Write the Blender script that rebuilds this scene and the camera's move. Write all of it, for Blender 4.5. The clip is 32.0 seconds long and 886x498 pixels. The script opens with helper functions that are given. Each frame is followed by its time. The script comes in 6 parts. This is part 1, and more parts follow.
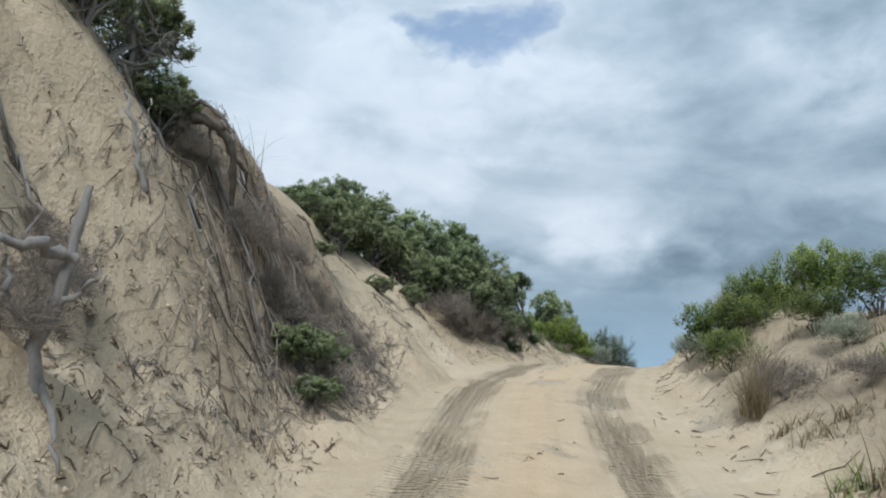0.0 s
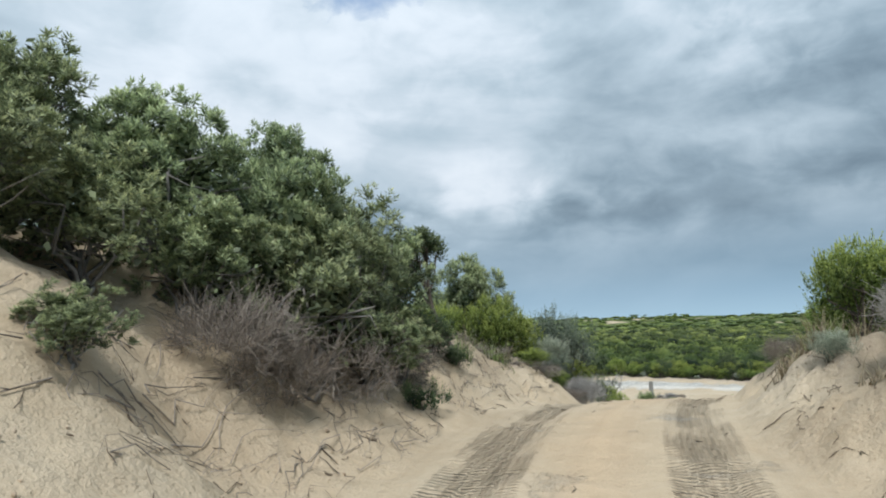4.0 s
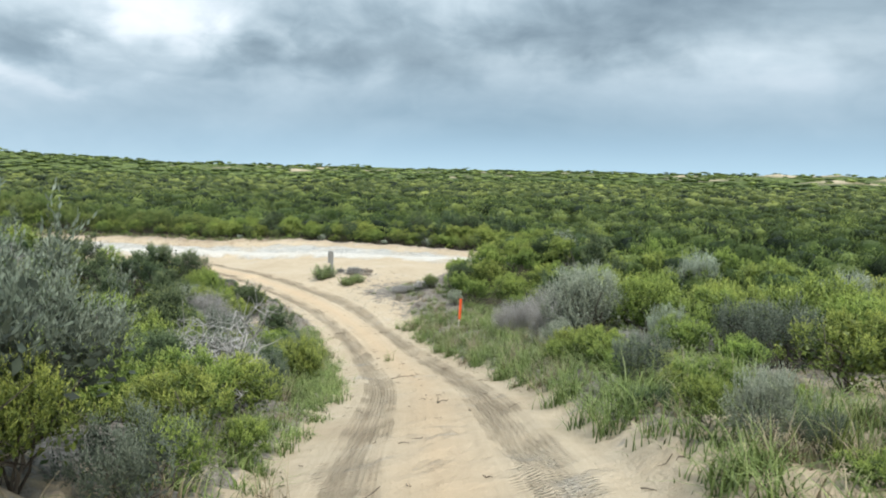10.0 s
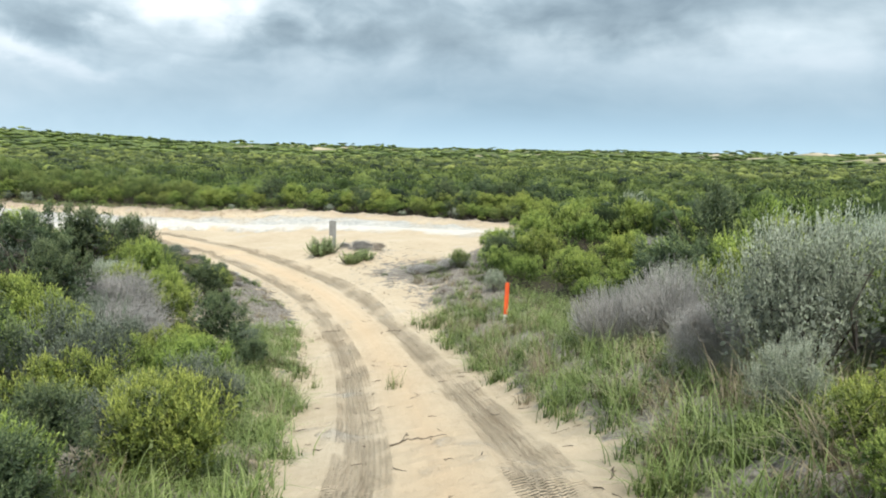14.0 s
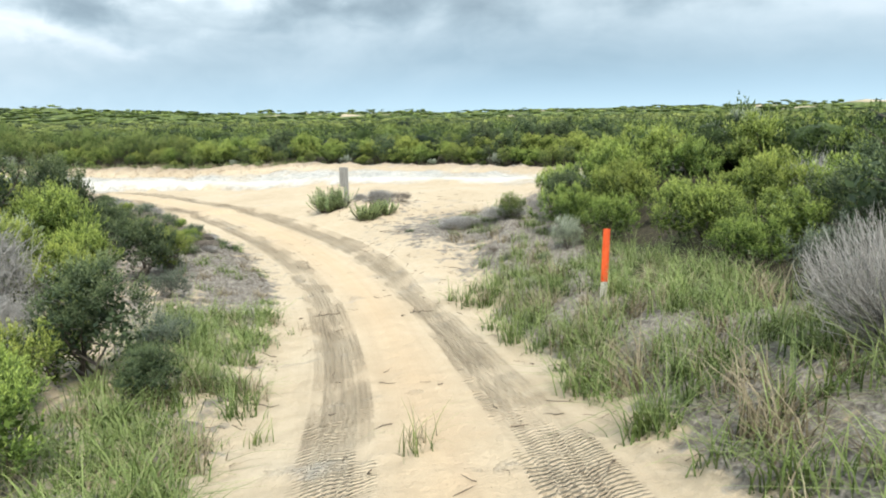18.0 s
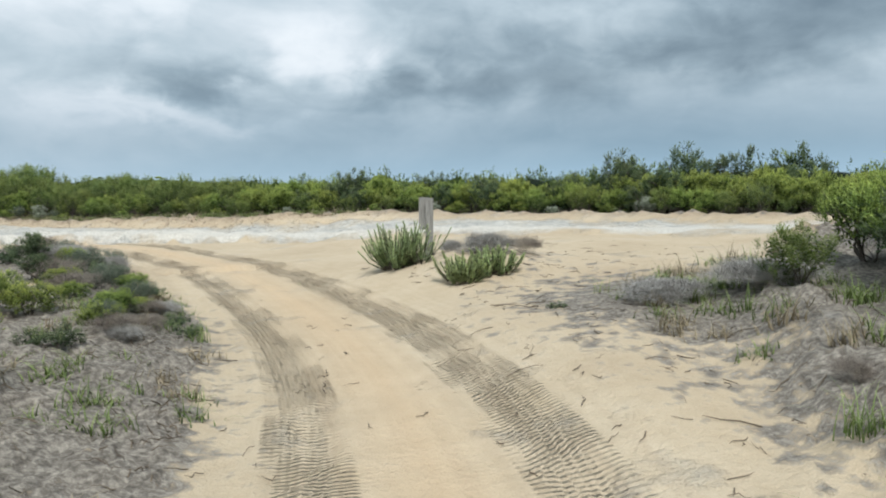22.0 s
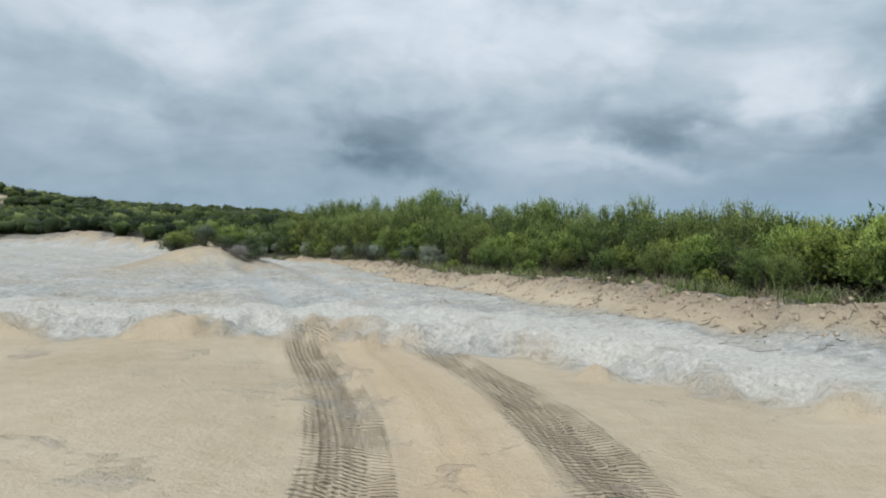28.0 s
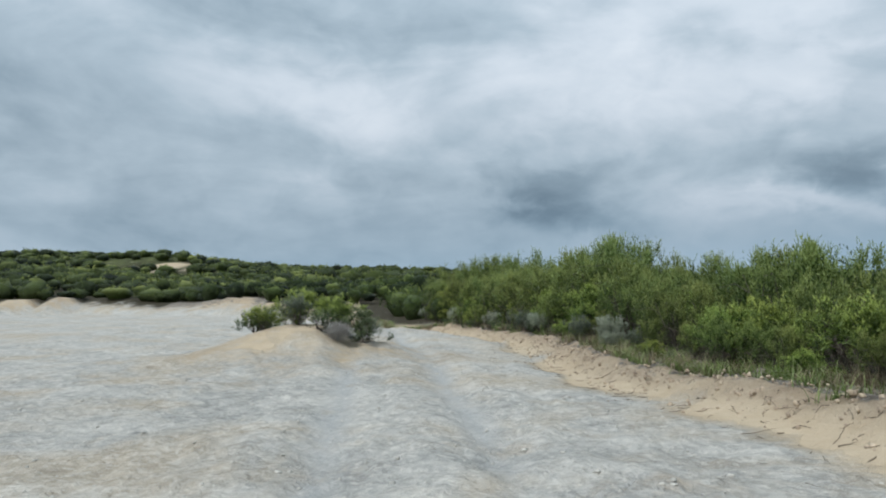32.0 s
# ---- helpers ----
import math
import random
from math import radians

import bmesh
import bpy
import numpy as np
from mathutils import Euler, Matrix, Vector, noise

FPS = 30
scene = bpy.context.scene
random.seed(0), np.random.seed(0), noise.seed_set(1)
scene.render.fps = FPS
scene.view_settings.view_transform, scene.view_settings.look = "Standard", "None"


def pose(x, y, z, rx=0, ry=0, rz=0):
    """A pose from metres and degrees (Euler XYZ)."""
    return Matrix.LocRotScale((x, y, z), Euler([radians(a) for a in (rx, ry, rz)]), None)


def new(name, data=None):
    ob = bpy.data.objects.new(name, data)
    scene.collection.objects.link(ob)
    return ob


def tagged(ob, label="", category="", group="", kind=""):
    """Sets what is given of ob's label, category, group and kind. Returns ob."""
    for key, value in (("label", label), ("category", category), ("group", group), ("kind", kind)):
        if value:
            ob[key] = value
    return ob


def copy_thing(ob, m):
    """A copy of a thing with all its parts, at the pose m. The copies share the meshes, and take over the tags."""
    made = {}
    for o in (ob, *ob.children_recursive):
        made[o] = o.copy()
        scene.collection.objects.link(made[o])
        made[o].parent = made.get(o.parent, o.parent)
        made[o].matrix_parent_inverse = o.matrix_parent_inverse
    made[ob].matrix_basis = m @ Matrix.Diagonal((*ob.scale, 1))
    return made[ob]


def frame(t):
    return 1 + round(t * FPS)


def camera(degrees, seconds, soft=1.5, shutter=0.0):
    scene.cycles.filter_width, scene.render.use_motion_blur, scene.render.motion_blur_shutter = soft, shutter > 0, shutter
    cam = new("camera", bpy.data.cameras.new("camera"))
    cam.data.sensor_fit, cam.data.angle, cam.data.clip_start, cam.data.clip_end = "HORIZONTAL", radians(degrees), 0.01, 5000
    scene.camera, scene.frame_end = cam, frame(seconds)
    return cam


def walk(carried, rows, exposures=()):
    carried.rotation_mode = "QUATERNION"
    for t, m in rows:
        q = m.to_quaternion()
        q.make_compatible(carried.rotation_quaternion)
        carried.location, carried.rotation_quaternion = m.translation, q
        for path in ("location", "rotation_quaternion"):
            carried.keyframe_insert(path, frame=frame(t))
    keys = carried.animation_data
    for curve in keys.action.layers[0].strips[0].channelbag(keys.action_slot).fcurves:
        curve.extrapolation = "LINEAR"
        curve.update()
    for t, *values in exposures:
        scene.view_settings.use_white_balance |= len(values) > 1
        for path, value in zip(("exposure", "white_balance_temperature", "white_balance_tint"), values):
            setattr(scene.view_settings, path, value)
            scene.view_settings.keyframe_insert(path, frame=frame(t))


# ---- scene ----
cam = camera(62.78, 32.0, soft=2.0)
# seconds, x, y, z, and the turns about x, y and z
ROWS = [
    (0.0, 0.009, -0.001, 1.811, 99.48, -2.04, -0.53),
    (0.5, 0.068, 1.246, 2.003, 99.74, -1.91, -1.32),
    (1.0, 0.198, 2.505, 2.176, 99.63, -1.31, -2.19),
    (1.5, 0.329, 3.745, 2.361, 99.27, -0.54, -2.83),
    (2.0, 0.413, 4.926, 2.548, 98.82, -0.07, -3.35),
    (2.5, 0.612, 6.178, 2.754, 98.25, 0.25, -3.78),
    (4.5, 1.248, 11.360, 3.366, 95.36, 2.11, -10.98),
    (5.0, 1.614, 12.646, 3.548, 94.81, 2.40, -14.08),
    (5.5, 2.083, 13.964, 3.701, 94.14, 2.32, -17.45),
    (6.0, 2.566, 15.259, 3.768, 93.22, 2.07, -20.24),
    (6.5, 3.111, 16.565, 3.819, 92.46, 1.73, -22.59),
    (7.0, 3.688, 17.775, 3.859, 91.90, 1.23, -24.73),
    (7.5, 4.217, 18.845, 3.868, 91.45, 0.72, -26.72),
    (8.0, 4.721, 19.754, 3.843, 90.78, 0.18, -28.68),
    (8.5, 5.250, 20.652, 3.800, 89.47, -0.32, -30.36),
    (9.0, 5.821, 21.578, 3.706, 87.62, -0.76, -31.69),
    (9.5, 6.436, 22.572, 3.588, 85.59, -1.02, -32.44),
    (10.0, 7.054, 23.605, 3.414, 83.86, -1.14, -32.71),
    (10.5, 7.666, 24.629, 3.223, 82.65, -1.03, -32.68),
    (11.0, 8.251, 25.610, 3.074, 81.98, -0.86, -32.53),
    (11.5, 8.850, 26.594, 2.900, 81.70, -0.75, -32.43),
    (12.0, 9.480, 27.589, 2.701, 81.69, -0.81, -32.36),
    (12.5, 10.024, 28.592, 2.506, 81.89, -0.96, -32.23),
    (13.0, 10.592, 29.605, 2.281, 82.10, -1.08, -31.88),
    (13.5, 11.201, 30.586, 2.052, 82.32, -1.19, -31.38),
    (14.0, 11.804, 31.567, 1.818, 82.38, -1.08, -30.74),
    (14.5, 12.383, 32.507, 1.572, 82.03, -0.83, -30.17),
    (16.5, 13.915, 35.363, 0.839, 79.65, -0.32, -29.27),
    (17.0, 14.363, 36.255, 0.623, 79.35, -0.09, -28.98),
    (17.5, 14.803, 37.145, 0.426, 79.05, 0.52, -28.60),
    (18.0, 15.248, 37.978, 0.254, 79.70, 1.17, -28.41),
    (18.5, 15.614, 38.838, 0.021, 81.25, 1.01, -28.01),
    (19.0, 16.080, 39.852, -0.204, 82.27, 0.71, -27.15),
    (19.5, 16.544, 40.989, -0.390, 83.14, 0.35, -26.14),
    (20.0, 17.031, 42.189, -0.627, 83.61, 0.15, -25.26),
    (20.5, 17.536, 43.507, -0.859, 83.95, 0.29, -24.51),
    (21.0, 18.155, 44.980, -1.095, 84.38, 0.35, -23.77),
    (21.5, 18.744, 46.599, -1.303, 84.90, 0.57, -22.81),
    (22.0, 19.255, 48.215, -1.452, 85.73, 0.76, -21.36),
    (22.5, 19.729, 49.832, -1.547, 87.50, 0.62, -18.68),
    (23.0, 20.153, 51.494, -1.623, 88.37, 0.16, -16.59),
    (23.5, 20.533, 53.193, -1.715, 88.97, -0.59, -14.48),
    (24.0, 20.794, 54.855, -1.714, 89.80, -1.33, -12.04),
    (24.5, 20.959, 56.468, -1.738, 90.69, -2.07, -9.30),
    (25.0, 20.982, 58.158, -1.702, 91.31, -2.36, -6.17),
    (25.5, 20.913, 59.877, -1.592, 91.35, -2.31, -2.69),
    (26.0, 20.713, 61.610, -1.452, 90.82, -1.82, 1.10),
    (26.5, 20.469, 63.346, -1.323, 90.06, -1.25, 4.88),
    (28.5, 19.800, 69.183, -1.451, 88.84, -1.26, 14.93),
    (29.0, 19.699, 70.313, -1.452, 88.61, -0.93, 15.88),
    (29.5, 19.499, 71.355, -1.426, 88.68, -0.61, 16.86),
    (30.0, 19.191, 72.352, -1.371, 89.18, -0.37, 18.25),
    (30.5, 18.757, 73.282, -1.279, 90.18, -0.20, 20.05),
    (31.0, 18.392, 74.171, -1.172, 91.50, -0.06, 22.29),
    (31.5, 17.998, 75.024, -1.108, 92.67, 0.09, 24.56),
    (32.0, 17.600, 75.858, -1.065, 93.31, 0.32, 26.65),
]
EXPOSURES = [(0.0, -0.15, 5800, 8), (3.0, -0.1, 6000, 8), (5.0, 0.05, 6000, 8), (9.0, 0.25, 6150, 8), (13.0, 0.5, 6300, 8), (16.8, 0.45, 6350, 8), (17.9, 0.62, 6350, 8), (18.4, 0.55, 6350, 8), (19.0, 0.4, 6300, 8), (23.0, 0.0, 6150, 8), (26.0, -0.25, 6000, 8), (32.0, -0.25, 5950, 8)]
walk(cam, [(t, pose(x, y, z, rx, ry, rz)) for t, x, y, z, rx, ry, rz in ROWS], EXPOSURES)


# ---- world and sun ----
def ramp(tree, source, stops):
    r = tree.nodes.new("ShaderNodeValToRGB")
    el = r.color_ramp.elements
    while len(el) < len(stops):
        el.new(0.5)
    for e, (p, c) in zip(el, stops):
        e.position = p
        e.color = (*c, 1) if len(c) == 3 else c
    tree.links.new(source, r.inputs[0])
    return r.outputs[0]


def maths(tree, op, a, b=None, c=None, clamp=False):
    n = tree.nodes.new("ShaderNodeMath")
    n.operation, n.use_clamp = op, clamp
    for i, v in enumerate((a, b, c)):
        if v is None:
            continue
        if isinstance(v, (int, float)):
            n.inputs[i].default_value = v
        else:
            tree.links.new(v, n.inputs[i])
    return n.outputs[0]


def mixed(tree, fac, a, b, blend="MIX"):
    n = tree.nodes.new("ShaderNodeMix")
    n.data_type, n.blend_type = "RGBA", blend
    for i, v in ((0, fac), (6, a), (7, b)):
        if isinstance(v, (int, float)):
            n.inputs[i].default_value = v
        elif isinstance(v, tuple):
            n.inputs[i].default_value = (*v, 1)
        else:
            tree.links.new(v, n.inputs[i])
    return n.outputs[2]


def noise_tex(tree, vector, scale, detail=4.0, rough=0.55, distortion=0.0):
    n = tree.nodes.new("ShaderNodeTexNoise")
    n.inputs["Scale"].default_value = scale
    n.inputs["Detail"].default_value = detail
    n.inputs["Roughness"].default_value = rough
    n.inputs["Distortion"].default_value = distortion
    if vector is not None:
        tree.links.new(vector, n.inputs["Vector"])
    return n.outputs["Fac"]


SUN_EL, SUN_AZ = 52.0, 190.0
world = bpy.data.worlds.new("overcast_sky")
scene.world = world
world.use_nodes = True
wt = world.node_tree
wt.nodes.clear()
sky = wt.nodes.new("ShaderNodeTexSky")
sky.sky_type, sky.sun_disc = "NISHITA", False
sky.sun_elevation, sky.sun_rotation = radians(SUN_EL), radians(SUN_AZ)
sky.air_density, sky.dust_density = 1.2, 1.5
skyrgb = mixed(wt, 1.0, sky.outputs[0], (0.16, 0.16, 0.16), "MULTIPLY")
tc = wt.nodes.new("ShaderNodeTexCoord")
sep = wt.nodes.new("ShaderNodeSeparateXYZ")
wt.links.new(tc.outputs["Generated"], sep.inputs[0])
up = maths(wt, "MAXIMUM", sep.outputs[2], 0.0)
# bearing (to the west positive) and height over the horizon, in degrees
bearing = maths(wt, "MULTIPLY", maths(wt, "ARCTAN2", maths(wt, "MULTIPLY", sep.outputs[0], -1.0), sep.outputs[1]), 57.2958)
rise = maths(wt, "MULTIPLY", maths(wt, "ARCSINE", sep.outputs[2]), 57.2958)
comb = wt.nodes.new("ShaderNodeCombineXYZ")
wt.links.new(bearing, comb.inputs[0])
wt.links.new(rise, comb.inputs[1])


def vector_maths(tree, op, a, b):
    n = tree.nodes.new("ShaderNodeVectorMath")
    n.operation = op
    tree.links.new(a, n.inputs[0])
    if isinstance(b, tuple):
        n.inputs[1].default_value = b
    else:
        tree.links.new(b, n.inputs[1])
    return n


def cloud_noise(scale, detail, rough, offset, distortion=0.0):
    shifted = vector_maths(wt, "ADD", vector_maths(wt, "MULTIPLY", comb.outputs[0], scale).outputs[0], offset)
    n = wt.nodes.new("ShaderNodeTexNoise")
    n.inputs["Scale"].default_value, n.inputs["Detail"].default_value = 1.0, detail
    n.inputs["Roughness"].default_value, n.inputs["Distortion"].default_value = rough, distortion
    wt.links.new(shifted.outputs[0], n.inputs["Vector"])
    return n


billow = cloud_noise((0.085, 0.15, 1), 6.0, 0.5, (3.1, 7.7, 0.4), 0.2)
curl = cloud_noise((0.30, 0.42, 1), 5.0, 0.5, (1.3, 2.1, 5.4), 0.4)
wisp = cloud_noise((0.05, 0.13, 1), 7.0, 0.52, (9.2, 4.4, 2.6), 0.5)
fold = vector_maths(wt, "MULTIPLY", vector_maths(wt, "SUBTRACT", billow.outputs["Color"], (0.5, 0.5, 0.5)).outputs[0], (22.0, 9.0, 0.0))
frill = vector_maths(wt, "MULTIPLY", vector_maths(wt, "SUBTRACT", curl.outputs["Color"], (0.5, 0.5, 0.5)).outputs[0], (9.0, 4.5, 0.0))
warped = vector_maths(wt, "ADD", vector_maths(wt, "ADD", comb.outputs[0], fold.outputs[0]).outputs[0], frill.outputs[0]).outputs[0]
# masses of the cloud deck: bearing, height, half width, half height, brightness against the deck
MASSES = [
    (3, 21, 13, 5, 0.22), (-5, 16, 10, 3.5, -0.02), (-21, 20, 6, 2.8, -0.10), (-31, 25, 5, 3.0, -0.06), (-28, 20.5, 6, 4, 0.28), (-14, 11, 9, 2.5, 0.10),
    (-43, 18, 10, 5, -0.16), (-12, 9.2, 3.6, 1.9, 0.20), (-6.5, 9.0, 3.5, 1.7, -0.20), (-3, 6.6, 7, 1.2, 0.26), (-24, 7.6, 12, 1.9, -0.24), (-42, 11.0, 13, 2.6, -0.28),
    (14.5, 8.4, 6, 1.7, -0.20), (17, 16, 6, 3, 0.20), (16, 6.2, 5, 1.4, -0.24), (27, 9, 9, 3, -0.12), (42, 16, 9, 3.5, 0.20), (3, 14.6, 6, 2.2, 0.06), (-58, 6, 10, 3, 0.06), (-4, 13, 6, 3, -0.12), (-52, 13, 12, 5, -0.10)]
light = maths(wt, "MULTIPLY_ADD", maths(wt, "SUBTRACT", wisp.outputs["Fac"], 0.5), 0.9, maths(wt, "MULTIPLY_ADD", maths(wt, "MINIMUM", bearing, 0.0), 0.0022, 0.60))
light = maths(wt, "MULTIPLY_ADD", maths(wt, "SUBTRACT", curl.outputs["Fac"], 0.5), 0.22, light)
for a, e, wa, we, amp in MASSES:
    off = vector_maths(wt, "MULTIPLY", vector_maths(wt, "SUBTRACT", warped, (a, e, 0)).outputs[0], (1.0 / wa, 1.0 / we, 0)).outputs[0]
    q = vector_maths(wt, "DOT_PRODUCT", off, off).outputs["Value"]
    light = maths(wt, "MULTIPLY_ADD", maths(wt, "POWER", 2.718, maths(wt, "MULTIPLY", q, -1.0)), amp, light)
cloud = ramp(wt, light, [(0.2, (0.19, 0.25, 0.30)), (0.4, (0.33, 0.41, 0.465)), (0.6, (0.52, 0.60, 0.65)), (0.8, (0.75, 0.795, 0.83)), (1.0, (0.90, 0.92, 0.935))])
cloud = mixed(wt, 1.0, cloud, ramp(wt, up, [(0.2, (1, 1, 1)), (0.6, (1.2, 1.2, 1.2))]), "MULTIPLY")
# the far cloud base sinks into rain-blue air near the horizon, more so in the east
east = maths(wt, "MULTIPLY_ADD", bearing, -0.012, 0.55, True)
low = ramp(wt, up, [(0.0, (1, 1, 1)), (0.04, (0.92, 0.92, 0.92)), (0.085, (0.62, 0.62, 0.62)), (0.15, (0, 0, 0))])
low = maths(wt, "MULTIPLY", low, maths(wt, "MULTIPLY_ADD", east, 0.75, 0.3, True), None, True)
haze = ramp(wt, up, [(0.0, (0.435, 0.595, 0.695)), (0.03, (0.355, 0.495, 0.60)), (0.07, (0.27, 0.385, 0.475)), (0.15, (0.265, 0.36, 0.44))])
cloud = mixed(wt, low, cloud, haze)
# the one gap where blue shows
gap = vector_maths(wt, "MULTIPLY", vector_maths(wt, "SUBTRACT", warped, (-3.2, 25.6, 0)).outputs[0], (1 / 4.5, 1 / 2.2, 0)).outputs[0]
hole = ramp(wt, vector_maths(wt, "DOT_PRODUCT", gap, gap).outputs["Value"], [(0.1, (0.7, 0.7, 0.7)), (1.0, (0, 0, 0))])
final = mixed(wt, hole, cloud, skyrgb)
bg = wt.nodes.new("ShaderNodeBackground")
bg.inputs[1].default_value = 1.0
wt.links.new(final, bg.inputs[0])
out = wt.nodes.new("ShaderNodeOutputWorld")
wt.links.new(bg.outputs[0], out.inputs[0])

sun_data = bpy.data.lights.new("sun", "SUN")
sun_data.energy, sun_data.angle, sun_data.color = 3.5, radians(16), (1.0, 0.95, 0.87)
sun = new("sun", sun_data)
sun.rotation_euler = (radians(90 - SUN_EL), 0, radians(180 - SUN_AZ))


# ---- materials ----
def material(name):
    m = bpy.data.materials.new(name)
    m.use_nodes = True
    t = m.node_tree
    return m, t, t.nodes["Principled BSDF"]


def attr(t, name):
    n = t.nodes.new("ShaderNodeAttribute")
    n.attribute_name = name
    return n


def bump(t, height, strength, distance, normal=None):
    b = t.nodes.new("ShaderNodeBump")
    b.inputs["Strength"].default_value = strength
    b.inputs["Distance"].default_value = distance
    t.links.new(height, b.inputs["Height"])
    if normal is not None:
        t.links.new(normal, b.inputs["Normal"])
    return b.outputs[0]


def ground_material():
    m, t, bsdf = material("sand_ground")
    pos = t.nodes.new("ShaderNodeNewGeometry").outputs["Position"]
    n1 = noise_tex(t, pos, 0.35, 5, 0.6)
    n2 = noise_tex(t, pos, 3.5, 6, 0.65)
    n3 = noise_tex(t, pos, 60.0, 3, 0.7)
    n4 = noise_tex(t, pos, 14.0, 5, 0.7)
    sand = ramp(t, n1, [(0.3, (0.44, 0.345, 0.235)), (0.5, (0.52, 0.425, 0.30)), (0.7, (0.58, 0.49, 0.365))])
    sand = mixed(t, 0.35, sand, ramp(t, n2, [(0.3, (0.40, 0.315, 0.215)), (0.7, (0.59, 0.50, 0.38))]))
    # wheel lanes: long drag lines, greyer where tyres press, warmer on the crown between
    lane = t.nodes.new("ShaderNodeSeparateXYZ")
    t.links.new(attr(t, "track").outputs["Vector"], lane.inputs[0])
    drag = t.nodes.new("ShaderNodeCombineXYZ")
    t.links.new(maths(t, "MULTIPLY", lane.outputs[0], 7.0), drag.inputs[0])
    t.links.new(maths(t, "MULTIPLY", lane.outputs[1], 0.16), drag.inputs[1])
    lines = noise_tex(t, drag.outputs[0], 1.0, 5, 0.62, 0.25)
    press = maths(t, "SUBTRACT", 1.0, maths(t, "MULTIPLY", maths(t, "ABSOLUTE", maths(t, "SUBTRACT", maths(t, "ABSOLUTE", lane.outputs[0]), 0.92)), 2.4), clamp=True)
    lined = maths(t, "MULTIPLY", lane.outputs[2], maths(t, "MULTIPLY_ADD", maths(t, "MULTIPLY", press, 1.4, clamp=True), 0.75, 0.25))
    press = maths(t, "MULTIPLY", maths(t, "MULTIPLY", press, lane.outputs[2]), ramp(t, n2, [(0.3, (0.1, 0.1, 0.1)), (0.7, (0.6, 0.6, 0.6))]))
    crown = maths(t, "MULTIPLY", maths(t, "SUBTRACT", 1.0, maths(t, "MULTIPLY", maths(t, "ABSOLUTE", lane.outputs[0]), 1.3), clamp=True), maths(t, "MULTIPLY", lane.outputs[2], 0.6))
    sand = mixed(t, crown, sand, (0.57, 0.42, 0.27))
    sand = mixed(t, press, sand, (0.44, 0.355, 0.255))
    sand = mixed(t, maths(t, "MULTIPLY", lined, 0.42), sand, ramp(t, lines, [(0.35, (0.3, 0.28, 0.26)), (0.5, (0.5, 0.5, 0.5)), (0.65, (0.66, 0.66, 0.66))]), "OVERLAY")
    # eroded bank: brown humus bands and pale loose sand
    bank = attr(t, "bank").outputs["Fac"]
    brown = ramp(t, noise_tex(t, pos, 2.2, 7, 0.72, 0.4), [(0.32, (0.15, 0.11, 0.083)), (0.43, (0.31, 0.232, 0.17)), (0.53, (0.44, 0.345, 0.255)), (0.64, (0.55, 0.455, 0.345))])
    soil = maths(t, "ADD", bank, maths(t, "MULTIPLY", maths(t, "SUBTRACT", noise_tex(t, pos, 1.4, 6, 0.7), 0.5), 1.2))
    col = mixed(t, ramp(t, soil, [(0.25, (0, 0, 0)), (0.8, (1, 1, 1))]), sand, brown)
    # grey leaf litter under the scrub
    litter = attr(t, "litter").outputs["Fac"]
    lit = maths(t, "MULTIPLY", litter, 1.0)
    edge = maths(t, "ADD", lit, maths(t, "MULTIPLY", maths(t, "SUBTRACT", n2, 0.5), 2.0))
    mask = ramp(t, edge, [(0.4, (0, 0, 0)), (0.62, (1, 1, 1))])
    grey = ramp(t, n4, [(0.3, (0.075, 0.065, 0.054)), (0.46, (0.17, 0.15, 0.128)), (0.66, (0.37, 0.335, 0.285))])
    col = mixed(t, mask, col, grey)
    # leaf mould, blackened to paint the shade gaps between scrub crowns
    shaded_mould = ramp(t, n4, [(0.3, (0.022, 0.020, 0.014)), (0.7, (0.085, 0.075, 0.05))])
    col = mixed(t, ramp(t, attr(t, "shaded_mould").outputs["Fac"], [(0.3, (0, 0, 0)), (0.7, (1, 1, 1))]), col, shaded_mould)
    heath = ramp(t, noise_tex(t, pos, 0.5, 6, 0.7), [(0.3, (0.02, 0.032, 0.012)), (0.5, (0.10, 0.135, 0.04)), (0.7, (0.24, 0.29, 0.085))])
    col = mixed(t, attr(t, "heath").outputs["Fac"], col, heath)
    # pale limestone hardpan of the clearing
    lime = attr(t, "lime").outputs["Fac"]
    ledge = maths(t, "ADD", lime, maths(t, "MULTIPLY", maths(t, "SUBTRACT", noise_tex(t, pos, 0.7, 8, 0.7, 0.3), 0.5), 2.3))
    lmask = ramp(t, ledge, [(0.2, (0, 0, 0)), (0.8, (1, 1, 1))])
    streak = noise_tex(t, pos, 0.8, 8, 0.68, 0.15)
    stone = ramp(t, streak, [(0.34, (0.27, 0.27, 0.26)), (0.45, (0.38, 0.38, 0.365)), (0.54, (0.49, 0.48, 0.45)), (0.64, (0.62, 0.60, 0.555))])
    stone = mixed(t, 0.5, stone, ramp(t, noise_tex(t, pos, 4.0, 7, 0.74, 0.15), [(0.3, (0.25, 0.245, 0.23)), (0.45, (0.46, 0.445, 0.41)), (0.66, (0.66, 0.635, 0.575))]))
    stain = ramp(t, noise_tex(t, pos, 0.33, 6, 0.65, 0.5), [(0.48, (0, 0, 0)), (0.62, (0.75, 0.75, 0.75))])
    stone = mixed(t, stain, stone, ramp(t, n2, [(0.3, (0.40, 0.335, 0.25)), (0.7, (0.56, 0.49, 0.385))]))
